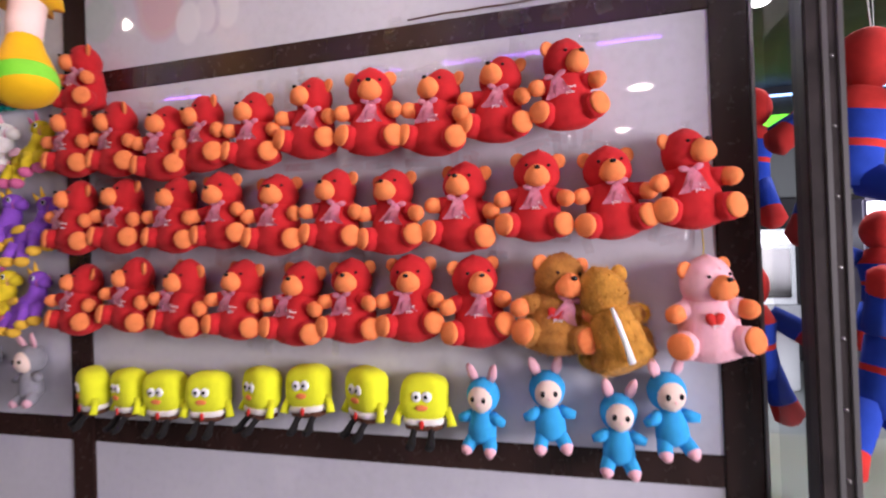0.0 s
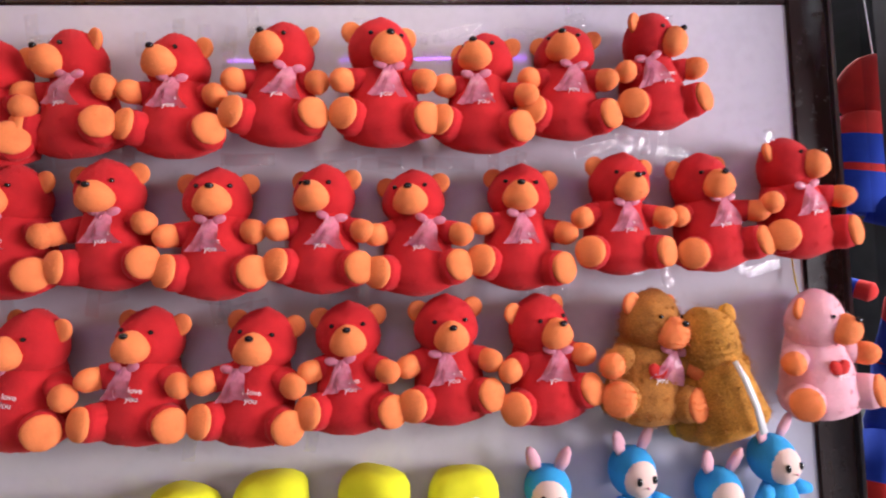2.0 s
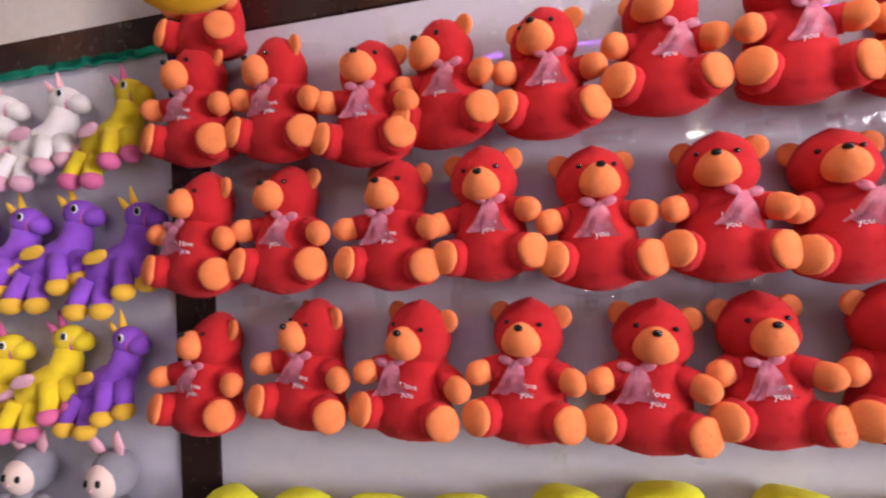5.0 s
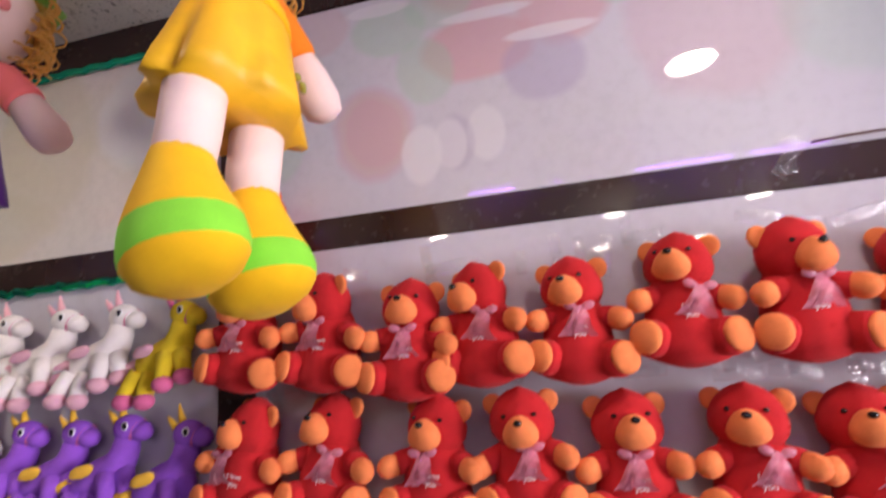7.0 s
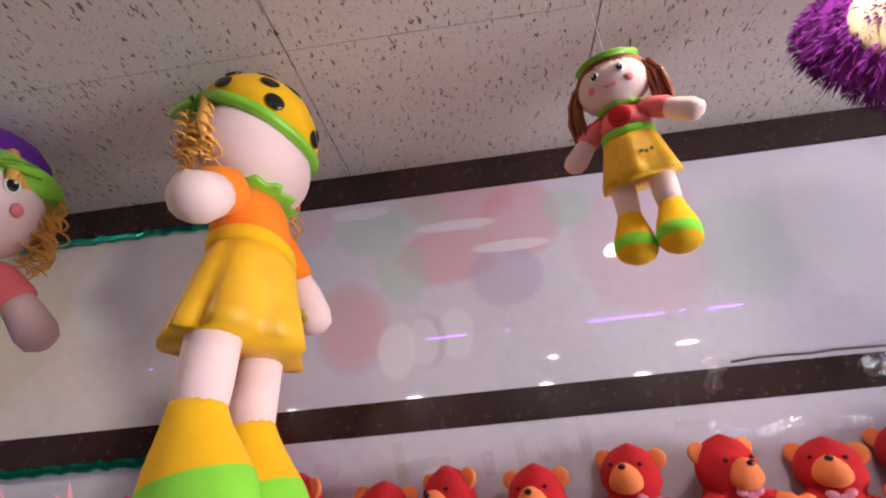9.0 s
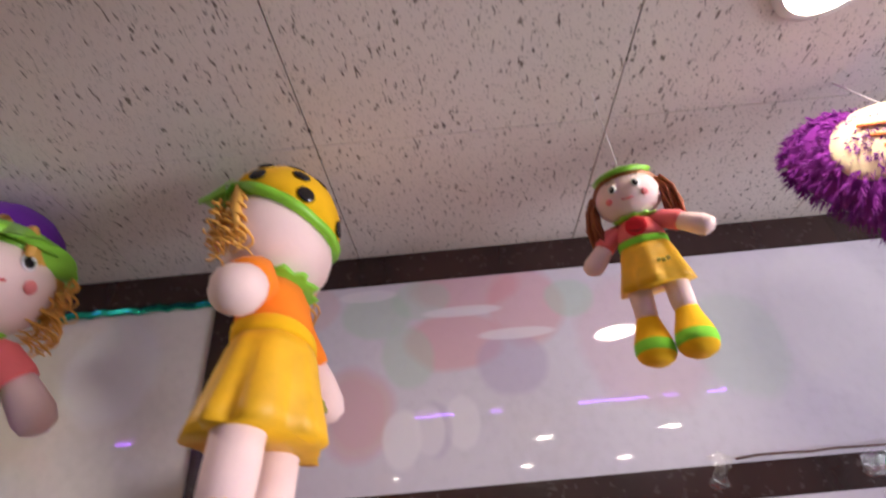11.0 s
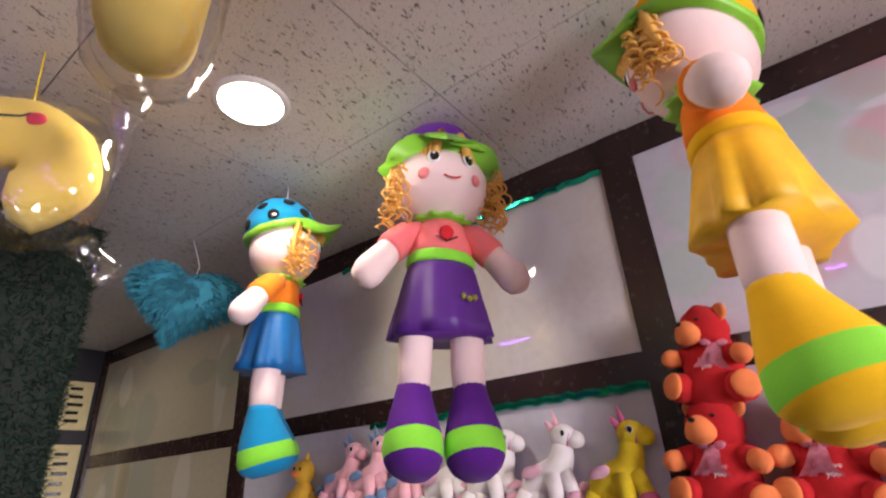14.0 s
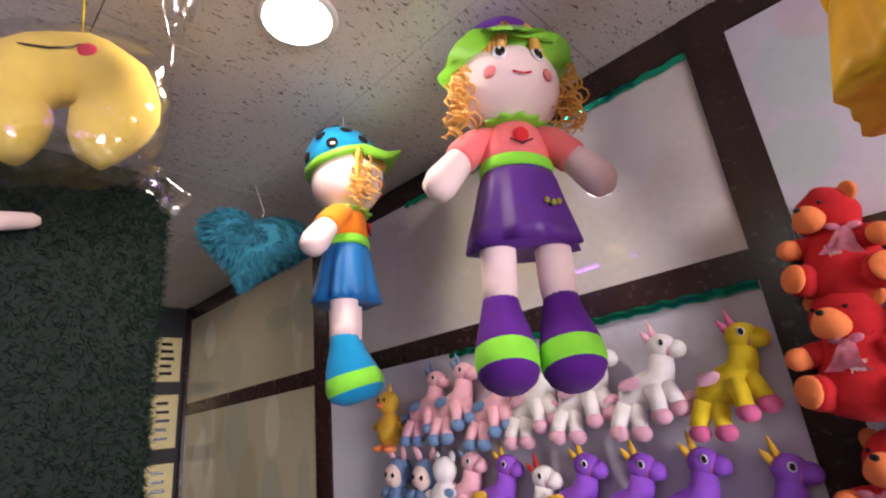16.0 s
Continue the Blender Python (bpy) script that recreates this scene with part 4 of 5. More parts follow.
SUN_CLOTH = plush("sunflower_cloth", (0.88, 0.50, 0.012), vary=0.1, depth=0.0008)
LIME_CLOTH = plush("lime_cloth", (0.24, 0.68, 0.05), vary=0.1, depth=0.0008)
BLOND = satin("blond_yarn", (0.78, 0.42, 0.08), 0.4)
AUBURN = satin("auburn_yarn", (0.30, 0.075, 0.02), 0.5)

rag_doll("rag_doll", "rag doll with violet hat, coral shirt, violet satin skirt", [VIOLET_CLOTH, LIME, CORAL, LIME_CLOTH, VIOLET, VIOLET_CLOTH, LIME_CLOTH, BLOND], head_yaw=8, hat_tilt=8, nod=-3, head_k=1.12,
         m=pose(-2.112, 1.165, 1.712, 0, 3, 46) @ Matrix.Diagonal((0.97, 0.97, 1.02, 1)))
rag_doll("rag_doll", "rag doll with spotted blue hat and blue satin skirt", [AZURE_HAT, LIME, TANGERINE, LIME_CLOTH, AZURE, AZURE_HAT, LIME_CLOTH, BLOND], dots=True, visor=True, head_yaw=18, hat_tilt=-16, arms=((48, 0), (20, 0)), head_k=1.08,
         m=pose(-2.605, 1.135, 1.745, 0, 4, 0) @ pose(0, 0, 0, 0, 0, 138) @ Matrix.Scale(0.94, 4))
rag_doll("rag_doll", "rag doll with spotted yellow hat and yellow satin skirt", [SUN_CLOTH, LIME, TANGERINE, SUN_CLOTH, SUN, SUN_CLOTH, LIME_CLOTH, BLOND], dots=True, visor=True, head_yaw=-188, hat_tilt=-26, arms=((0, 8), (0, -4)), berry=0, head_k=1.02, lean=(-0.12, 0.10, 0.010),
         m=pose(-1.550, 1.112, 1.730, -8, 0.8, 0) @ pose(0, 0, 0, 0, 0, 84) @ Matrix.Diagonal((1.04, 1.04, 0.99, 1)))
rag_doll("rag_doll", "small auburn-haired rag doll with yellow skirt and shoes", [LIME, LIME, CORAL, LIME_CLOTH, SUN, SUN_CLOTH, LIME_CLOTH, AUBURN], pigtails=True, head_yaw=6, nod=6, arms=((0, 0), (0, 12)), berry=0.032,
         m=pose(-0.977, 1.100, 2.012, 10, 1, -30) @ Matrix.Diagonal((0.48, 0.48, 0.43, 1)))


# ---- neck pillows in clear bags ----
def neck_pillow(label, m):
    root = empty("neck_pillow", m)
    pts = []
    for i in range(25):
        a = radians(-74 + 328 * i / 24)
        w = 0.066 * (0.76 + 0.24 * math.sin(math.pi * i / 24) ** 0.7)
        if i in (0, 24):
            w *= 0.5
        pts.append(((0.084 * math.cos(a), 0, 0.080 * math.sin(a)), w, w * 0.95))
    part("cushion", lump(loft(bmesh.new(), pts, 18, ref=(0, 1, 0)), 0.006, 14), plush("moon_plush", (0.86, 0.62, 0.13), vary=0.12), root)
    bm = bmesh.new()
    tube(bm, [(-0.075, -0.050, 0.080), (-0.045, -0.062, 0.066), (-0.01, -0.065, 0.062), (0.02, -0.065, 0.068), (0.03, -0.064, 0.078)], 0.0022, 6)
    part("mouth_seam", bm, BLACK, root)
    part("tongue_patch", egg(bmesh.new(), (0.040, -0.061, 0.070), (0.017, 0.006, 0.015), 0, 10, 7), plush("rose_felt", (0.75, 0.04, 0.10)), root, "rose felt tongue patch")
    part("hanging_loop", tube(bmesh.new(), [(0, 0, 0.135), (0.004, 0, 0.155), m.inverted() @ Vector((m.translation.x, m.translation.y, CEIL + 0.002))], 0.0016, 6), YELLOW, root)
    bm = bmesh.new()
    egg(bm, (0, 0, 0.0), (0.160, 0.076, 0.152), 0, 56, 34, shape=lambda u: u * (abs(u.x) ** 3 + abs(u.y) ** 3 + abs(u.z) ** 3) ** (-1 / 3.0))
    for v in bm.verts:
        n1 = noise.noise(v.co * 22) + 0.6 * noise.noise(v.co * 55)
        v.co += v.co.normalized() * 0.008 * n1 + Vector((0, 0.010 * noise.noise(v.co * 30 + Vector((3, 1, 2))), 0))
    for s in (-1, 1):
        loft(bm, [((s * 0.14, 0, -0.135), 0.03, 0.02), ((s * 0.165, 0, -0.16), 0.018, 0.012), ((s * 0.185, 0.004, -0.185), 0.028, 0.006), ((s * 0.2, 0.0, -0.20), 0.02, 0.002)], 14)
    bag = part("bag", bm, FILM, root, "crumpled clear plastic bag")
    bag.visible_shadow = False
    return tagged(root, label, "neck pillow", group="bagged neck pillows")


neck_pillow("yellow neck pillow in a clear plastic bag", pose(-1.575, 0.580, 2.295, 2, 0, -15) @ pose(0, 0, 0, 0, 72, 0) @ Matrix.Scale(0.84, 4))
neck_pillow("yellow neck pillow in a clear plastic bag", pose(-2.02, 0.555, 2.265, 0, 48, -20) @ Matrix.Scale(0.92, 4))
neck_pillow("yellow neck pillow with a rose tongue, bagged", pose(-2.50, 0.545, 2.215, -6, 0, 62) @ Matrix.Scale(0.93, 4))
neck_pillow("yellow neck pillow in a clear plastic bag", pose(-1.00, 0.50, 2.30, 0, 10, 30) @ Matrix.Scale(0.85, 4))


# ---- furry hearts ----
def furry_heart(label, mat, m, size, centre=None):
    root = empty("heart_cushion", m)

    def hx(a):
        return Vector((16 * math.sin(a) ** 3, 0, 13 * math.cos(a) - 5 * math.cos(2 * a) - 2 * math.cos(3 * a) - math.cos(4 * a))) / 17.0

    bm = bmesh.new()
    rnd = random.Random(5)
    n, rows = 44, 9
    rings = []
    for j in range(rows + 1):
        la = -math.pi / 2 + math.pi * j / rows
        rings.append([bm.verts.new((hx(2 * math.pi * i / n) * max(0.02, math.cos(la)) ** 0.7 + Vector((0, 0.42 * math.sin(la), 0))) * size) for i in range(n)])
    for j in range(rows):
        for i in range(n):
            bm.faces.new((rings[j][i], rings[j][(i + 1) % n], rings[j + 1][(i + 1) % n], rings[j + 1][i]))
    bm.faces.new(rings[0])
    bm.faces.new(rings[-1])
    bm.normal_update()
    fur = bmesh.new()
    for f in bm.faces:
        c0, nn = f.calc_center_median(), f.normal
        for k in range(16):
            vs = [v.co for v in f.verts]
            w = [rnd.random() for _ in vs[:4]]
            p = sum((v * ww for v, ww in zip(vs[:4], w)), Vector()) / sum(w)
            d0 = (c0.normalized() + Vector((rnd.uniform(-0.6, 0.6), rnd.uniform(-0.6, 0.6), rnd.uniform(-0.9, 0.3)))).normalized() * size * rnd.uniform(0.08, 0.17)
            sd = Vector((rnd.uniform(-1, 1), rnd.uniform(-1, 1), rnd.uniform(-1, 1))).normalized() * size * 0.010
            a, b, c, e = fur.verts.new(p - sd), fur.verts.new(p + sd), fur.verts.new(p + d0 * 0.6 + sd * 0.6 + Vector((0, 0, -0.02 * size))), fur.verts.new(p + d0 + Vector((0, 0, -0.07 * size)))
            fur.faces.new((a, b, c))
            fur.faces.new((a, c, e))
    part("cushion", lump(bm, 0.004, 18), mat, root)
    part("fur", fur, mat, root, "long shaggy pile")["kind"] = "stuff"
    if centre:
        part("patch", lump(egg(bmesh.new(), (0, -0.34 * size, 0.08 * size), (0.55 * size, 0.14 * size, 0.5 * size), 0, 20, 12), 0.004, 20), centre, root, "cream plush centre with worn lettering")
        bm = bmesh.new()
        for k in range(3):
            tube(bm, [((-0.28 + 0.1 * k) * size, -0.485 * size, (0.22 - 0.14 * k) * size), (0.0, -0.495 * size, (0.20 - 0.14 * k) * size), ((0.28 - 0.1 * k) * size, -0.485 * size, (0.22 - 0.14 * k) * size)], 0.02 * size, 6)
        part("lettering", bm, ORANGE, root)
    part("hanging_loop", tube(bmesh.new(), [(0, 0, 0.3 * size), (0.004, 0, 0.8 * size), m.inverted() @ Vector((m.translation.x, m.translation.y, CEIL + 0.002))], 0.0015, 6), INK, root)
    return tagged(root, label, "cushion", group="shaggy heart cushions")


furry_heart("shaggy teal-blue heart cushion hanging from the ceiling", plush("teal_fur", (0.05, 0.27, 0.36), vary=0.45), pose(-3.04, 1.12, 2.265, 0, 14, 50) @ Matrix.Diagonal((1.06, 1.1, 0.84, 1)), 0.165)
furry_heart("shaggy purple heart cushion with a cream centre", plush("purple_fur", (0.20, 0.02, 0.25), vary=0.4), pose(-0.575, 1.08, 2.285, 0, 18, -30), 0.14, plush("cream_plush", (0.78, 0.62, 0.40)))


# ---- artificial hedge screen ----
def grass_mat():
    """Dark plastic blades, each a little different, a few of them pale."""
    m, nt, b = nodes_of("plastic_grass", 0.45)
    geo = nt.nodes.new("ShaderNodeNewGeometry")
    r = ramp(nt, geo.outputs["Random Per Island"], [(0.0, (0.003, 0.010, 0.005)), (0.82, (0.008, 0.026, 0.013)), (1.0, (0.036, 0.075, 0.048))])
    nt.links.new(r.outputs["Color"], b.inputs["Base Color"])
    return m


bm = bmesh.new()
box(bm, -3.07, -2.98, -2.6, 0.85, 0.0, 2.385, 0.004)
hedge = tagged(link("hedge_screen", bm, plain("hedge_backing", (0.008, 0.014, 0.010), 0.9), smooth=False), "dark green artificial grass hedge screen", "hedge")
bm = bmesh.new()
rnd = random.Random(11)
for k in range(26000):
    if rnd.random() < 0.93:
        p = Vector((-2.978, 0.85 - 1.5 * rnd.random() ** 1.3, rnd.uniform(1.15, 2.385)))
        d0 = Vector((rnd.uniform(0.2, 1.0), rnd.uniform(-1, 1), rnd.uniform(-0.7, 1.0)))
    else:
        p = Vector((rnd.uniform(-3.07, -2.98), 0.852, rnd.uniform(1.15, 2.385)))
        d0 = Vector((rnd.uniform(-0.4, 0.8), rnd.uniform(0.3, 1.0), rnd.uniform(-0.7, 1.0)))
    d0 = d0.normalized() * rnd.uniform(0.012, 0.028)
    sd = d0.orthogonal().normalized() * rnd.uniform(0.0012, 0.0024)
    a, b, c = bm.verts.new(p - sd), bm.verts.new(p + sd), bm.verts.new(p + d0)
    bm.faces.new((a, b, c))
part("artificial_grass", bm, grass_mat(), hedge, "short plastic grass blades")["kind"] = "stuff"


# ---- downlights ----
def downlight(x, y):
    root = empty("downlight", pose(x, y, CEIL))
    bm = bmesh.new()
    loft(bm, [((0, 0, 0.004), 0.078, 0.078), ((0, 0, -0.003), 0.080, 0.080), ((0, 0, -0.007), 0.074, 0.074), ((0, 0, -0.006), 0.069, 0.069)], 32)
    part("rim", bm, plain("white_enamel", (0.8, 0.78, 0.75), 0.4), root)
    part("diffuser", loft(bmesh.new(), [((0, 0, -0.0065), 0.068, 0.068), ((0, 0, -0.0085), 0.063, 0.063)], 32), plain("lit_diffuser", (1.0, 0.90, 0.74), 0.5, 0, 9.0), root)
    return tagged(root, "round recessed ceiling downlight, lit warm white", "downlight", group="ceiling downlights")


# fittings for every position, the added fill rows included
for lx, ly in DOWNLIGHTS:
    downlight(lx, ly)


# ---- wall lettering and strips ----
def tint_mat(name, c):
    m, nt, b = nodes_of(name, 0.07)
    n = noise_node(nt, 14.0, 5.0)
    r = ramp(nt, n.outputs["Fac"], [(0.3, [x * 0.93 for x in c]), (0.7, [min(1, x * 1.05) for x in c])])
    nt.links.new(r.outputs["Color"], b.inputs["Base Color"])
    return m


LETTER = tint_mat("pale_letter", (0.66, 0.62, 0.60))
sign = tagged(empty("wall_lettering"), "pale lettering on the upper panel", "lettering")
text_mesh("letters", "AST", 0.17, LETTER, sign, pose(-2.66, W - 0.0004, 1.975, 90, 0, 0))
rnd = random.Random(21)

# green foil strips along the rails of the unicorn bay
FOIL = plain("green_foil", (0.02, 0.45, 0.28), 0.18, 0.9)
for z, x0, x1 in ((1.866, -2.62, -1.832), (2.383, -2.75, -1.832)):
    bm = bmesh.new()
    n = 40
    rings = []
    for i in range(n + 1):
        x = x0 + (x1 - x0) * i / n
        j = 0.003 * math.sin(i * 2.3) + rnd.uniform(-0.002, 0.002)
        rings.append([bm.verts.new((x, W - 0.008 + dy, z + dz + j)) for dy, dz in ((0, 0.004), (-0.006, -0.002), (-0.004, -0.012), (0.002, -0.014), (0.006, -0.004))])
    for i in range(n):
        for k in range(5):
            bm.faces.new((rings[i][k], rings[i][(k + 1) % 5], rings[i + 1][(k + 1) % 5], rings[i + 1][k]))
    bm.faces.new(rings[0])
    bm.faces.new(rings[-1])
    tagged(link("foil_strip", bm, FOIL, smooth=False), "shiny green foil strip under the wooden rail", "foil strip", group="foil strips")

# purple LED tubes on the ceiling behind the walker
LED = plain("purple_led", (0.42, 0.10, 1.0), 0.4, 0, 30.0)
for x0, x1 in ((-3.1, -2.5), (-1.62, -1.32), (-1.12, -0.86), (-0.74, -0.30), (-0.22, 0.1)):
    tube_ob = tagged(empty("led_tube", pose(0, -0.10, CEIL)), "thin purple LED tube under the ceiling", "light tube", group="purple LED tubes")
    part("tube", tube(bmesh.new(), [(x0, 0, -0.012), (x1, 0, -0.012)], 0.007, 10), LED, tube_ob)
    part("channel", box(bmesh.new(), x0, x1, -0.008, 0.008, -0.007, 0.0, 0.001), plain("white_enamel", (0.8, 0.78, 0.75), 0.4), tube_ob, smooth=False)

# clear tape on the display panels
bm = bmesh.new()
for row in (BEARS_1, BEARS_2, BEARS_3):
    for x, z, roll, yaw, turn in row:
        for k in range(rnd.choice((2, 3, 3))):
            cx, cz, a = x + rnd.uniform(-0.07, 0.07), z + rnd.choice((0.20, 0.205, -0.012)) + rnd.uniform(-0.015, 0.015), rnd.uniform(-0.25, 0.25) + rnd.choice((0, 1.57))
            u, v = Vector((math.cos(a), 0, math.sin(a))), Vector((-math.sin(a), 0, math.cos(a)))
            L, H2, prev = rnd.uniform(0.018, 0.045), 0.010, None
            for i in range(5):
                q = i / 4
                off = 0.0025 + 0.004 * math.sin(math.pi * q) * rnd.random()
                c = Vector((cx, W - off, cz)) + u * (q - 0.5) * 2 * L
                cur = (bm.verts.new(c - v * H2), bm.verts.new(c + v * H2 + Vector((0, -rnd.uniform(0, 0.002), 0))))
                if prev:
                    bm.faces.new((prev[0], cur[0], cur[1], prev[1]))
                prev = cur
tapes = tagged(link("clear_tape", bm, TAPE), "clear adhesive tape strips holding the toys", "tape", kind="stuff")
tapes.visible_shadow = False
bm = bmesh.new()
for cx, L in ((-0.80, 0.03), (-0.50, 0.06), (-0.40, 0.05), (-0.30, 0.03)):
    prev = None
    for i in range(7):
        q = i / 6
        c = Vector((cx + 0.01 * math.sin(i), W - 0.008 - 0.012 * math.sin(q * 3.1), 1.945 - 0.06 * q))
        cur = (bm.verts.new(c + Vector((-L * (0.4 + rnd.random() * 0.3), 0, 0))), bm.verts.new(c + Vector((L * (0.4 + rnd.random() * 0.3), -0.004, 0.006))))
        if prev:
            bm.faces.new((prev[0], cur[0], cur[1], prev[1]))
        prev = cur
tt = tagged(link("tape_tag", bm, TAPE), "crumpled clear tape over the rail", "tape", kind="stuff")
tt.visible_shadow = False
bm = bmesh.new()
tube(bm, [(-0.76 + 0.66 * i / 14, W - 0.012 + 0.003 * math.sin(i * 1.7), 1.9335 + 0.003 + 0.004 * abs(math.sin(i * 1.1))) for i in range(15)], 0.0022, 6)
tagged(link("thin_cable", bm, plain("brown_cable", (0.10, 0.045, 0.03), 0.5)), "thin brown cable lying along the wooden rail", "cable")
bm = bmesh.new()
tube(bm, [(-0.135, W - 0.030, 1.33), (-0.128, W - 0.012, 1.365), (-0.130, W - 0.010, 1.41)], 0.0012, 6)
tagged(link("cord", bm, YELLOW), "thin yellow cord holding the pink bear", "cord")

# ---- price cards on the side wall ----
CARD = satin("yellow_card", (0.66, 0.55, 0.28), 0.6, 0.08)
for z0, z1 in ((2.055, 2.295), (1.715, 1.985), (1.38, 1.64)):
    card = tagged(empty("price_card", pose(-4.649, 1.405, z0)), "pale yellow price card with dark writing", "card", group="price cards")
    part("sheet", box(bmesh.new(), 0, 0.003, -0.078, 0.078, 0, z1 - z0, 0.0008), CARD, card, smooth=False)
    for k in range(5):
        zz = (z1 - z0) * (0.84 - 0.165 * k)
        part("text_bar", box(bmesh.new(), 0.003, 0.0036, -0.028, 0.028 + 0.014 * ((k * 7) % 3) / 2, zz - 0.008, zz + 0.008), BLACK, card, smooth=False)

# ---- glazed side post and the hall beyond ----
ALU = plain("worn_aluminium", (0.30, 0.28, 0.28), 0.32, 0.9)
BARE = satin("dark_post_paint", (0.035, 0.026, 0.026), 0.3, 0.4)
slab("trim_post_cap", -0.0265, -0.020, W - 0.014, 1.557, 0, CEIL, ALU, "brushed aluminium edge strip on the post", "post", 0.002)
post = tagged(empty("cabinet_post", pose(0.068, 1.45, 0)), "dark riveted metal post with bright aluminium edges", "post")
part("core", box(bmesh.new(), -0.032, 0.030, -0.030, 0.030, 0, 3.2, 0.004), BARE, post, smooth=False)
for x0 in (-0.004, 0.022):
    part("edge_strip", box(bmesh.new(), x0, x0 + 0.010, -0.034, -0.029, 0, 3.2, 0.001), ALU, post, "bright aluminium edge strip", smooth=False)
for k in range(22):
    part("rivet", egg(bmesh.new(), (0.012, -0.031, 0.15 + 0.13 * k), (0.004, 0.003, 0.004), 0, 8, 6), ALU, post)
rail = tagged(link("cabinet_rail", box(bmesh.new(), -0.018, 0.034, 1.44, 1.46, 0.80, 0.86, 0.003), BARE, smooth=False), "dark metal cross rail between the posts", "rail", kind="structure")
pane = tagged(link("window_1", box(bmesh.new(), -0.018, 0.034, 1.447, 1.453, 0.86, CEIL), clear("cabinet_glass", (0.92, 0.93, 0.95), 0.06, 0.02), smooth=False), "narrow clear glass pane beside the post", "window", kind="structure")
pane.visible_shadow = False


def figure(label, m, k, arms, legs, top):
    """A plush figure in red and blue, one plain mesh, hung on a cord."""
    bm = bmesh.new()
    egg(bm, (0, 0, 0.40), (0.062, 0.058, 0.070), 0, 20, 12)
    loft(bm, [((0, 0, 0.13), 0.050, 0.042, 1), ((0, 0, 0.17), 0.064, 0.050, 1), ((0, 0, 0.215), 0.060, 0.048, 0), ((0, 0, 0.23), 0.062, 0.050, 1), ((0, 0, 0.29), 0.074, 0.056, 0), ((0, 0, 0.335), 0.050, 0.042, 0), ((0, 0, 0.345), 0.03, 0.03, 0)], 18)
    for s, (ax, ay, az) in zip((-1, 1), arms):
        d0 = Vector((ax, ay, az))
        p = Vector((s * 0.060, 0, 0.305))
        loft(bm, [(p, 0.030, 0.030, 1), (p + d0 * 0.4, 0.031, 0.031, 1), (p + d0 * 0.62, 0.031, 0.031, 0), (p + d0 * 0.9, 0.034, 0.034, 0), (p + d0, 0.018, 0.018, 0)], 14)
    for s, (ax, ay, az) in zip((-1, 1), legs):
        d0 = Vector((ax, ay, az))
        p = Vector((s * 0.032, 0, 0.15))
        loft(bm, [(p, 0.038, 0.038, 1), (p + d0 * 0.45, 0.036, 0.036, 1), (p + d0 * 0.60, 0.036, 0.036, 0), (p + d0 * 0.88, 0.040, 0.040, 0), (p + d0, 0.020, 0.020, 0)], 14)
    tube(bm, [(0, 0, 0.465), (m @ Matrix.Scale(k, 4)).inverted() @ Vector((m.translation.x, m.translation.y, top))], 0.0015, 5, 2)
    ob = tagged(link("plush_figure", lump(bm, 0.003, 18), [CRIMSON, COBALT, WHITEBEAD]), label, "plush figure", group="red and blue plush figures")
    ob.matrix_basis = m @ Matrix.Scale(k, 4)
    return ob


figure("red and blue plush figure hanging upright on a cord", pose(0.10, 1.98, 1.42, 0, 4, -15), 0.85, ((-0.08, -0.04, -0.10), (0.10, -0.05, 0.06)), ((-0.03, -0.02, -0.16), (0.05, -0.05, -0.15)), 3.2)
figure("red and blue plush figure hanging with bent legs", pose(0.10, 1.90, 0.88, 0, -6, 20), 0.95, ((-0.10, -0.05, -0.04), (0.08, -0.08, -0.08)), ((-0.05, -0.06, -0.15), (0.04, -0.02, -0.16)), 3.2)
figure("large red and blue plush figure with an outstretched arm", pose(0.225, 1.78, 1.36, 0, 10, -25), 1.1, ((-0.08, -0.06, -0.10), (0.17, -0.04, 0.05)), ((-0.02, -0.04, -0.16), (0.17, -0.05, -0.04)), 3.2)
figure("large red and blue plush figure lying on its cord", pose(0.235, 1.74, 0.82, 0, 22, 10), 1.1, ((-0.06, -0.05, 0.12), (0.16, -0.05, -0.08)), ((-0.02, -0.04, -0.17), (0.16, -0.05, -0.10)), 3.2)
figure("red and blue plush figure hanging behind the others", pose(0.62, 2.35, 1.00, 0, 0, -40), 1.0, ((-0.10, -0.05, 0.05), (0.12, -0.05, -0.04)), ((-0.03, -0.04, -0.16), (0.05, -0.05, -0.15)), 3.2)
for nm, c, z0, z1, e in (("green_light_band", (0.22, 1.0, 0.05), 2.66, 2.86, 1.6), ("red_light_band", (1.0, 0.10, 0.03), 2.60, 2.64, 4.0), ("blue_light_band", (0.35, 0.55, 1.0), 3.08, 3.10, 4.0)):
    lb2 = tagged(empty("light_band", pose(2.0, 6.99, 0)), nm.split("_")[0] + " glowing light band along the hall wall", "light band", group="hall light bands")
    part("band", box(bmesh.new(), -2.1, 2.1, -0.05, 0, z0, z1, 0.003), plain(nm, c, 0.4, 0, e), lb2, smooth=False)
slab("wall_hall_panel", -0.1, 4.15, 6.95, 6.995, 1.9, 2.58, plain("grey_fascia", (0.20, 0.21, 0.21), 0.5), "grey fascia panel on the hall wall", "wall panel")
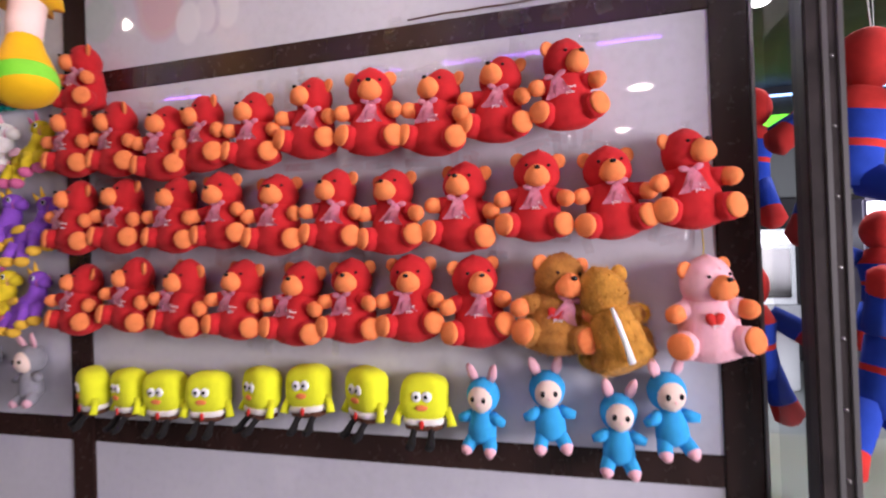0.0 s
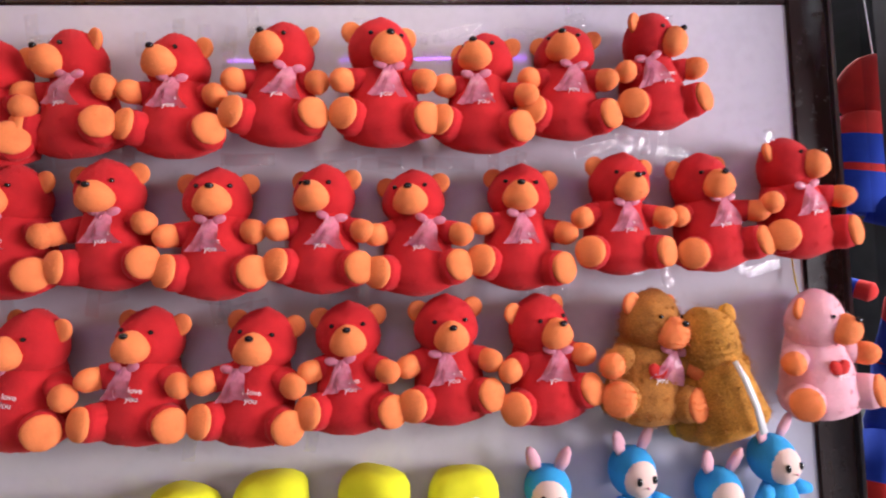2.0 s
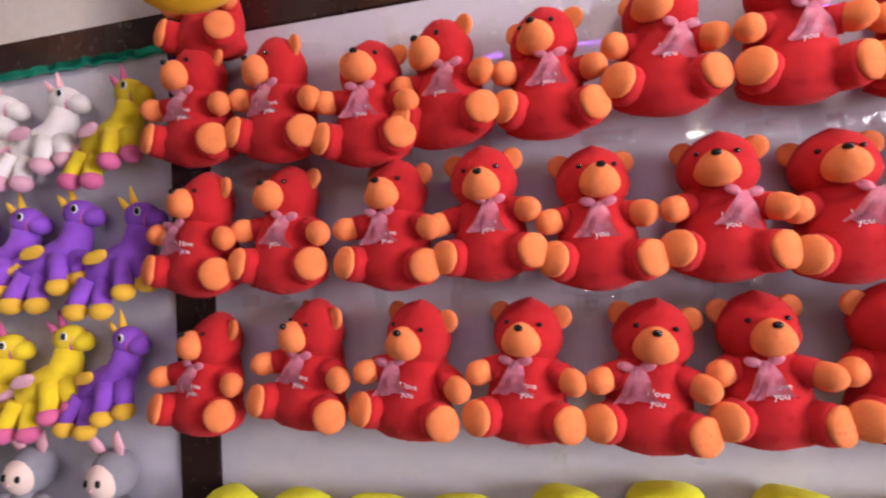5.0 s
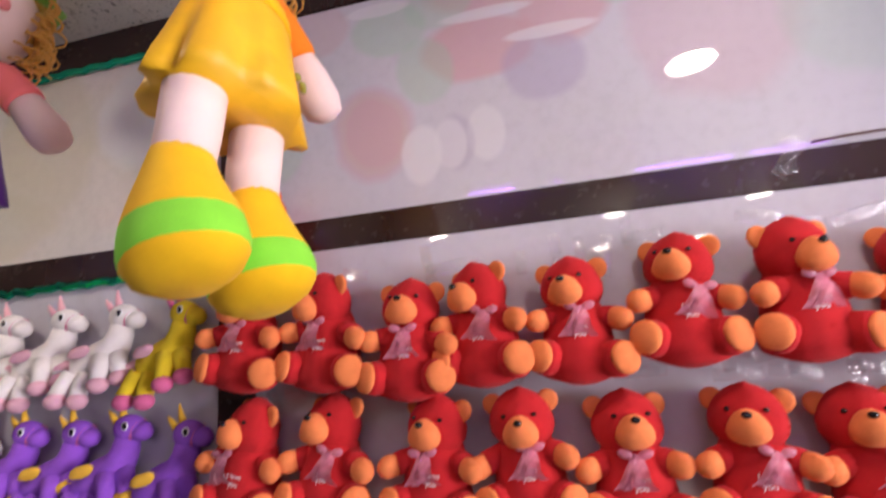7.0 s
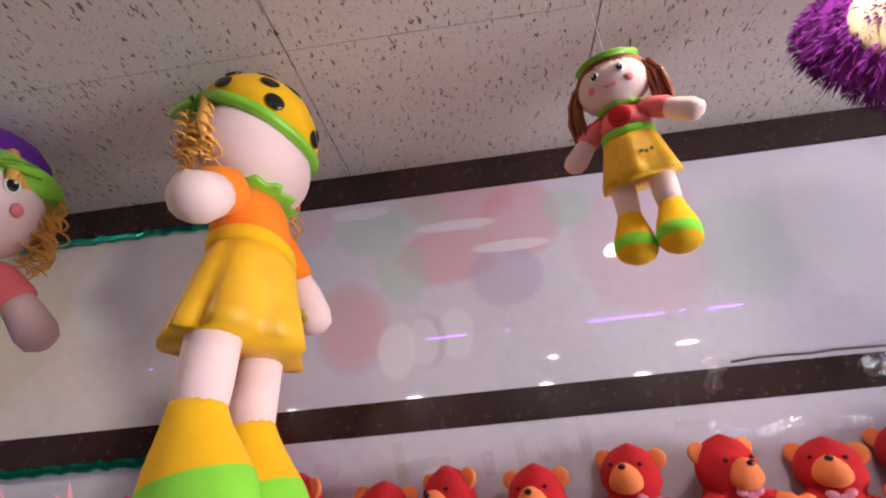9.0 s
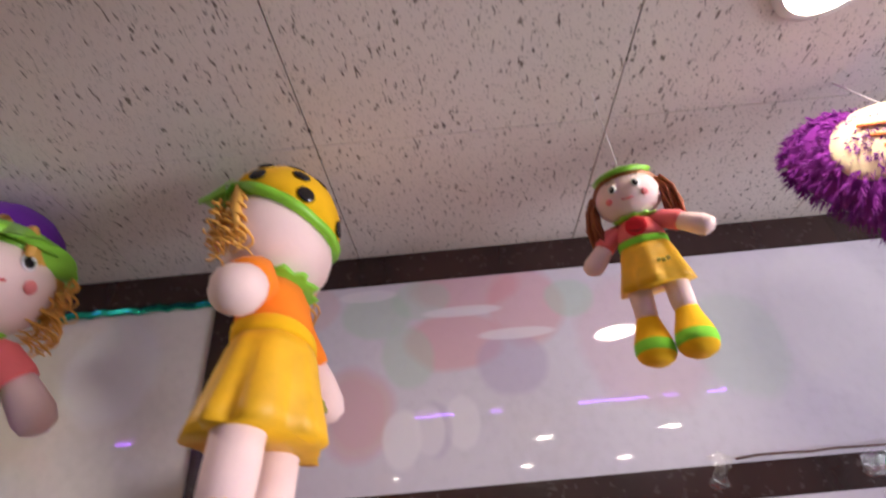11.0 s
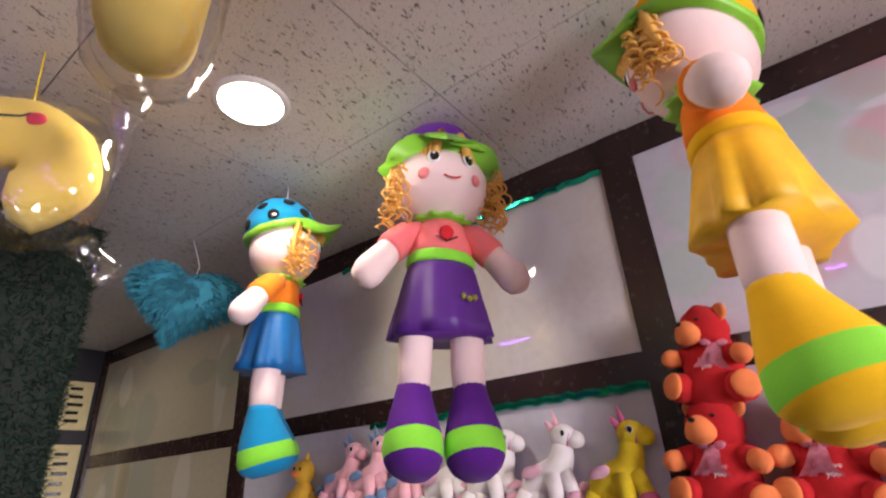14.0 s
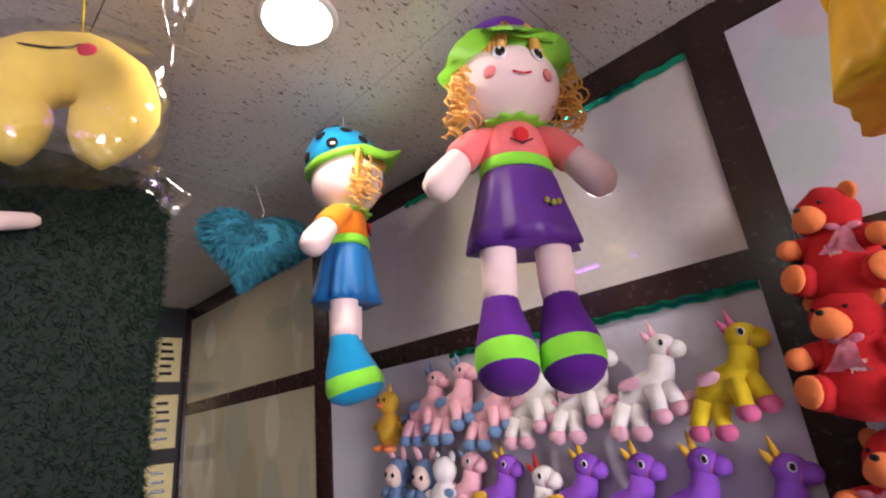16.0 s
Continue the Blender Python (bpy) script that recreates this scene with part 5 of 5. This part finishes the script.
for x, y0, w, h, c, lab in ((1.35, 5.6, 0.5, 1.5, (0.7, 0.7, 0.72), "white arcade cabinet with a dark screen"), (2.1, 4.9, 0.6, 1.7, (0.06, 0.05, 0.09), "dark arcade cabinet with a lit strip"), (0.62, 6.2, 0.5, 1.6, (0.25, 0.03, 0.04), "red arcade cabinet with a dark screen")):
    cab = tagged(empty("arcade_cabinet", pose(x, y0, 0)), lab, "arcade cabinet", group="arcade cabinets")
    part("body", box(bmesh.new(), -w / 2, w / 2, 0, 0.6, 0, h, 0.02), plain("cabinet_%d" % int(x * 100), c, 0.35), cab, smooth=False)
    part("screen", box(bmesh.new(), -w / 2 + 0.05, w / 2 - 0.05, -0.015, 0.002, h * 0.58, h * 0.88, 0.005), BLACK, cab, smooth=False)
    part("control_deck", box(bmesh.new(), -w / 2, w / 2, -0.22, 0.0, h * 0.46, h * 0.54, 0.015), plain("deck_grey", (0.3, 0.3, 0.32), 0.4), cab, smooth=False)
    part("marquee", box(bmesh.new(), -w / 2 + 0.02, w / 2 - 0.02, -0.02, 0.0, h * 0.91, h * 0.98, 0.004), plain("lit_marquee", (0.9, 0.9, 1.0), 0.4, 0, 2.5), cab, smooth=False)
for x, y0 in ((1.05, 4.6), (2.4, 5.6), (0.5, 3.4)):
    hl = tagged(empty("ceiling_spot", pose(x, y0, 3.2)), "small lit ceiling spot in the dark hall", "downlight", group="hall ceiling spots")
    part("lens", loft(bmesh.new(), [((0, 0, 0), 0.07, 0.07), ((0, 0, -0.02), 0.06, 0.06)], 20), plain("lit_spot", (0.95, 0.97, 1.0), 0.5, 0, 10.0), hl)

# added dark counter block that covers the pale floor behind the posts
base = tagged(empty("toy_crate", pose(0.30, 1.95, 0)), "dark base cabinet added under the hanging plush figures", "crate")
part("body", box(bmesh.new(), -0.26, 0.36, -0.25, 0.30, 0, 0.70, 0.01), BARE, base, smooth=False)
part("rim", box(bmesh.new(), -0.275, 0.375, -0.265, 0.315, 0.70, 0.73, 0.006), ALU, base, smooth=False)

toy = tagged(empty("plush_limb_toy", pose(-2.94, 0.50, 2.165)), "pale pink plush toy pinned on the hedge screen", "plush toy")
part("body", lump(loft(bmesh.new(), [((-0.02, -0.12, -0.03), 0.030, 0.026), ((-0.01, -0.06, -0.015), 0.034, 0.030), ((0, 0.0, 0.0), 0.024, 0.022), ((0.0, 0.045, 0.012), 0.020, 0.019), ((0.0, 0.075, 0.020), 0.017, 0.016), ((0, 0.088, 0.022), 0.008, 0.008)], 14), 0.002, 40), SKIN, toy)
part("ear", egg(bmesh.new(), (0, -0.02, 0.035), (0.014, 0.030, 0.012), 0, 12, 8), SKIN, toy)
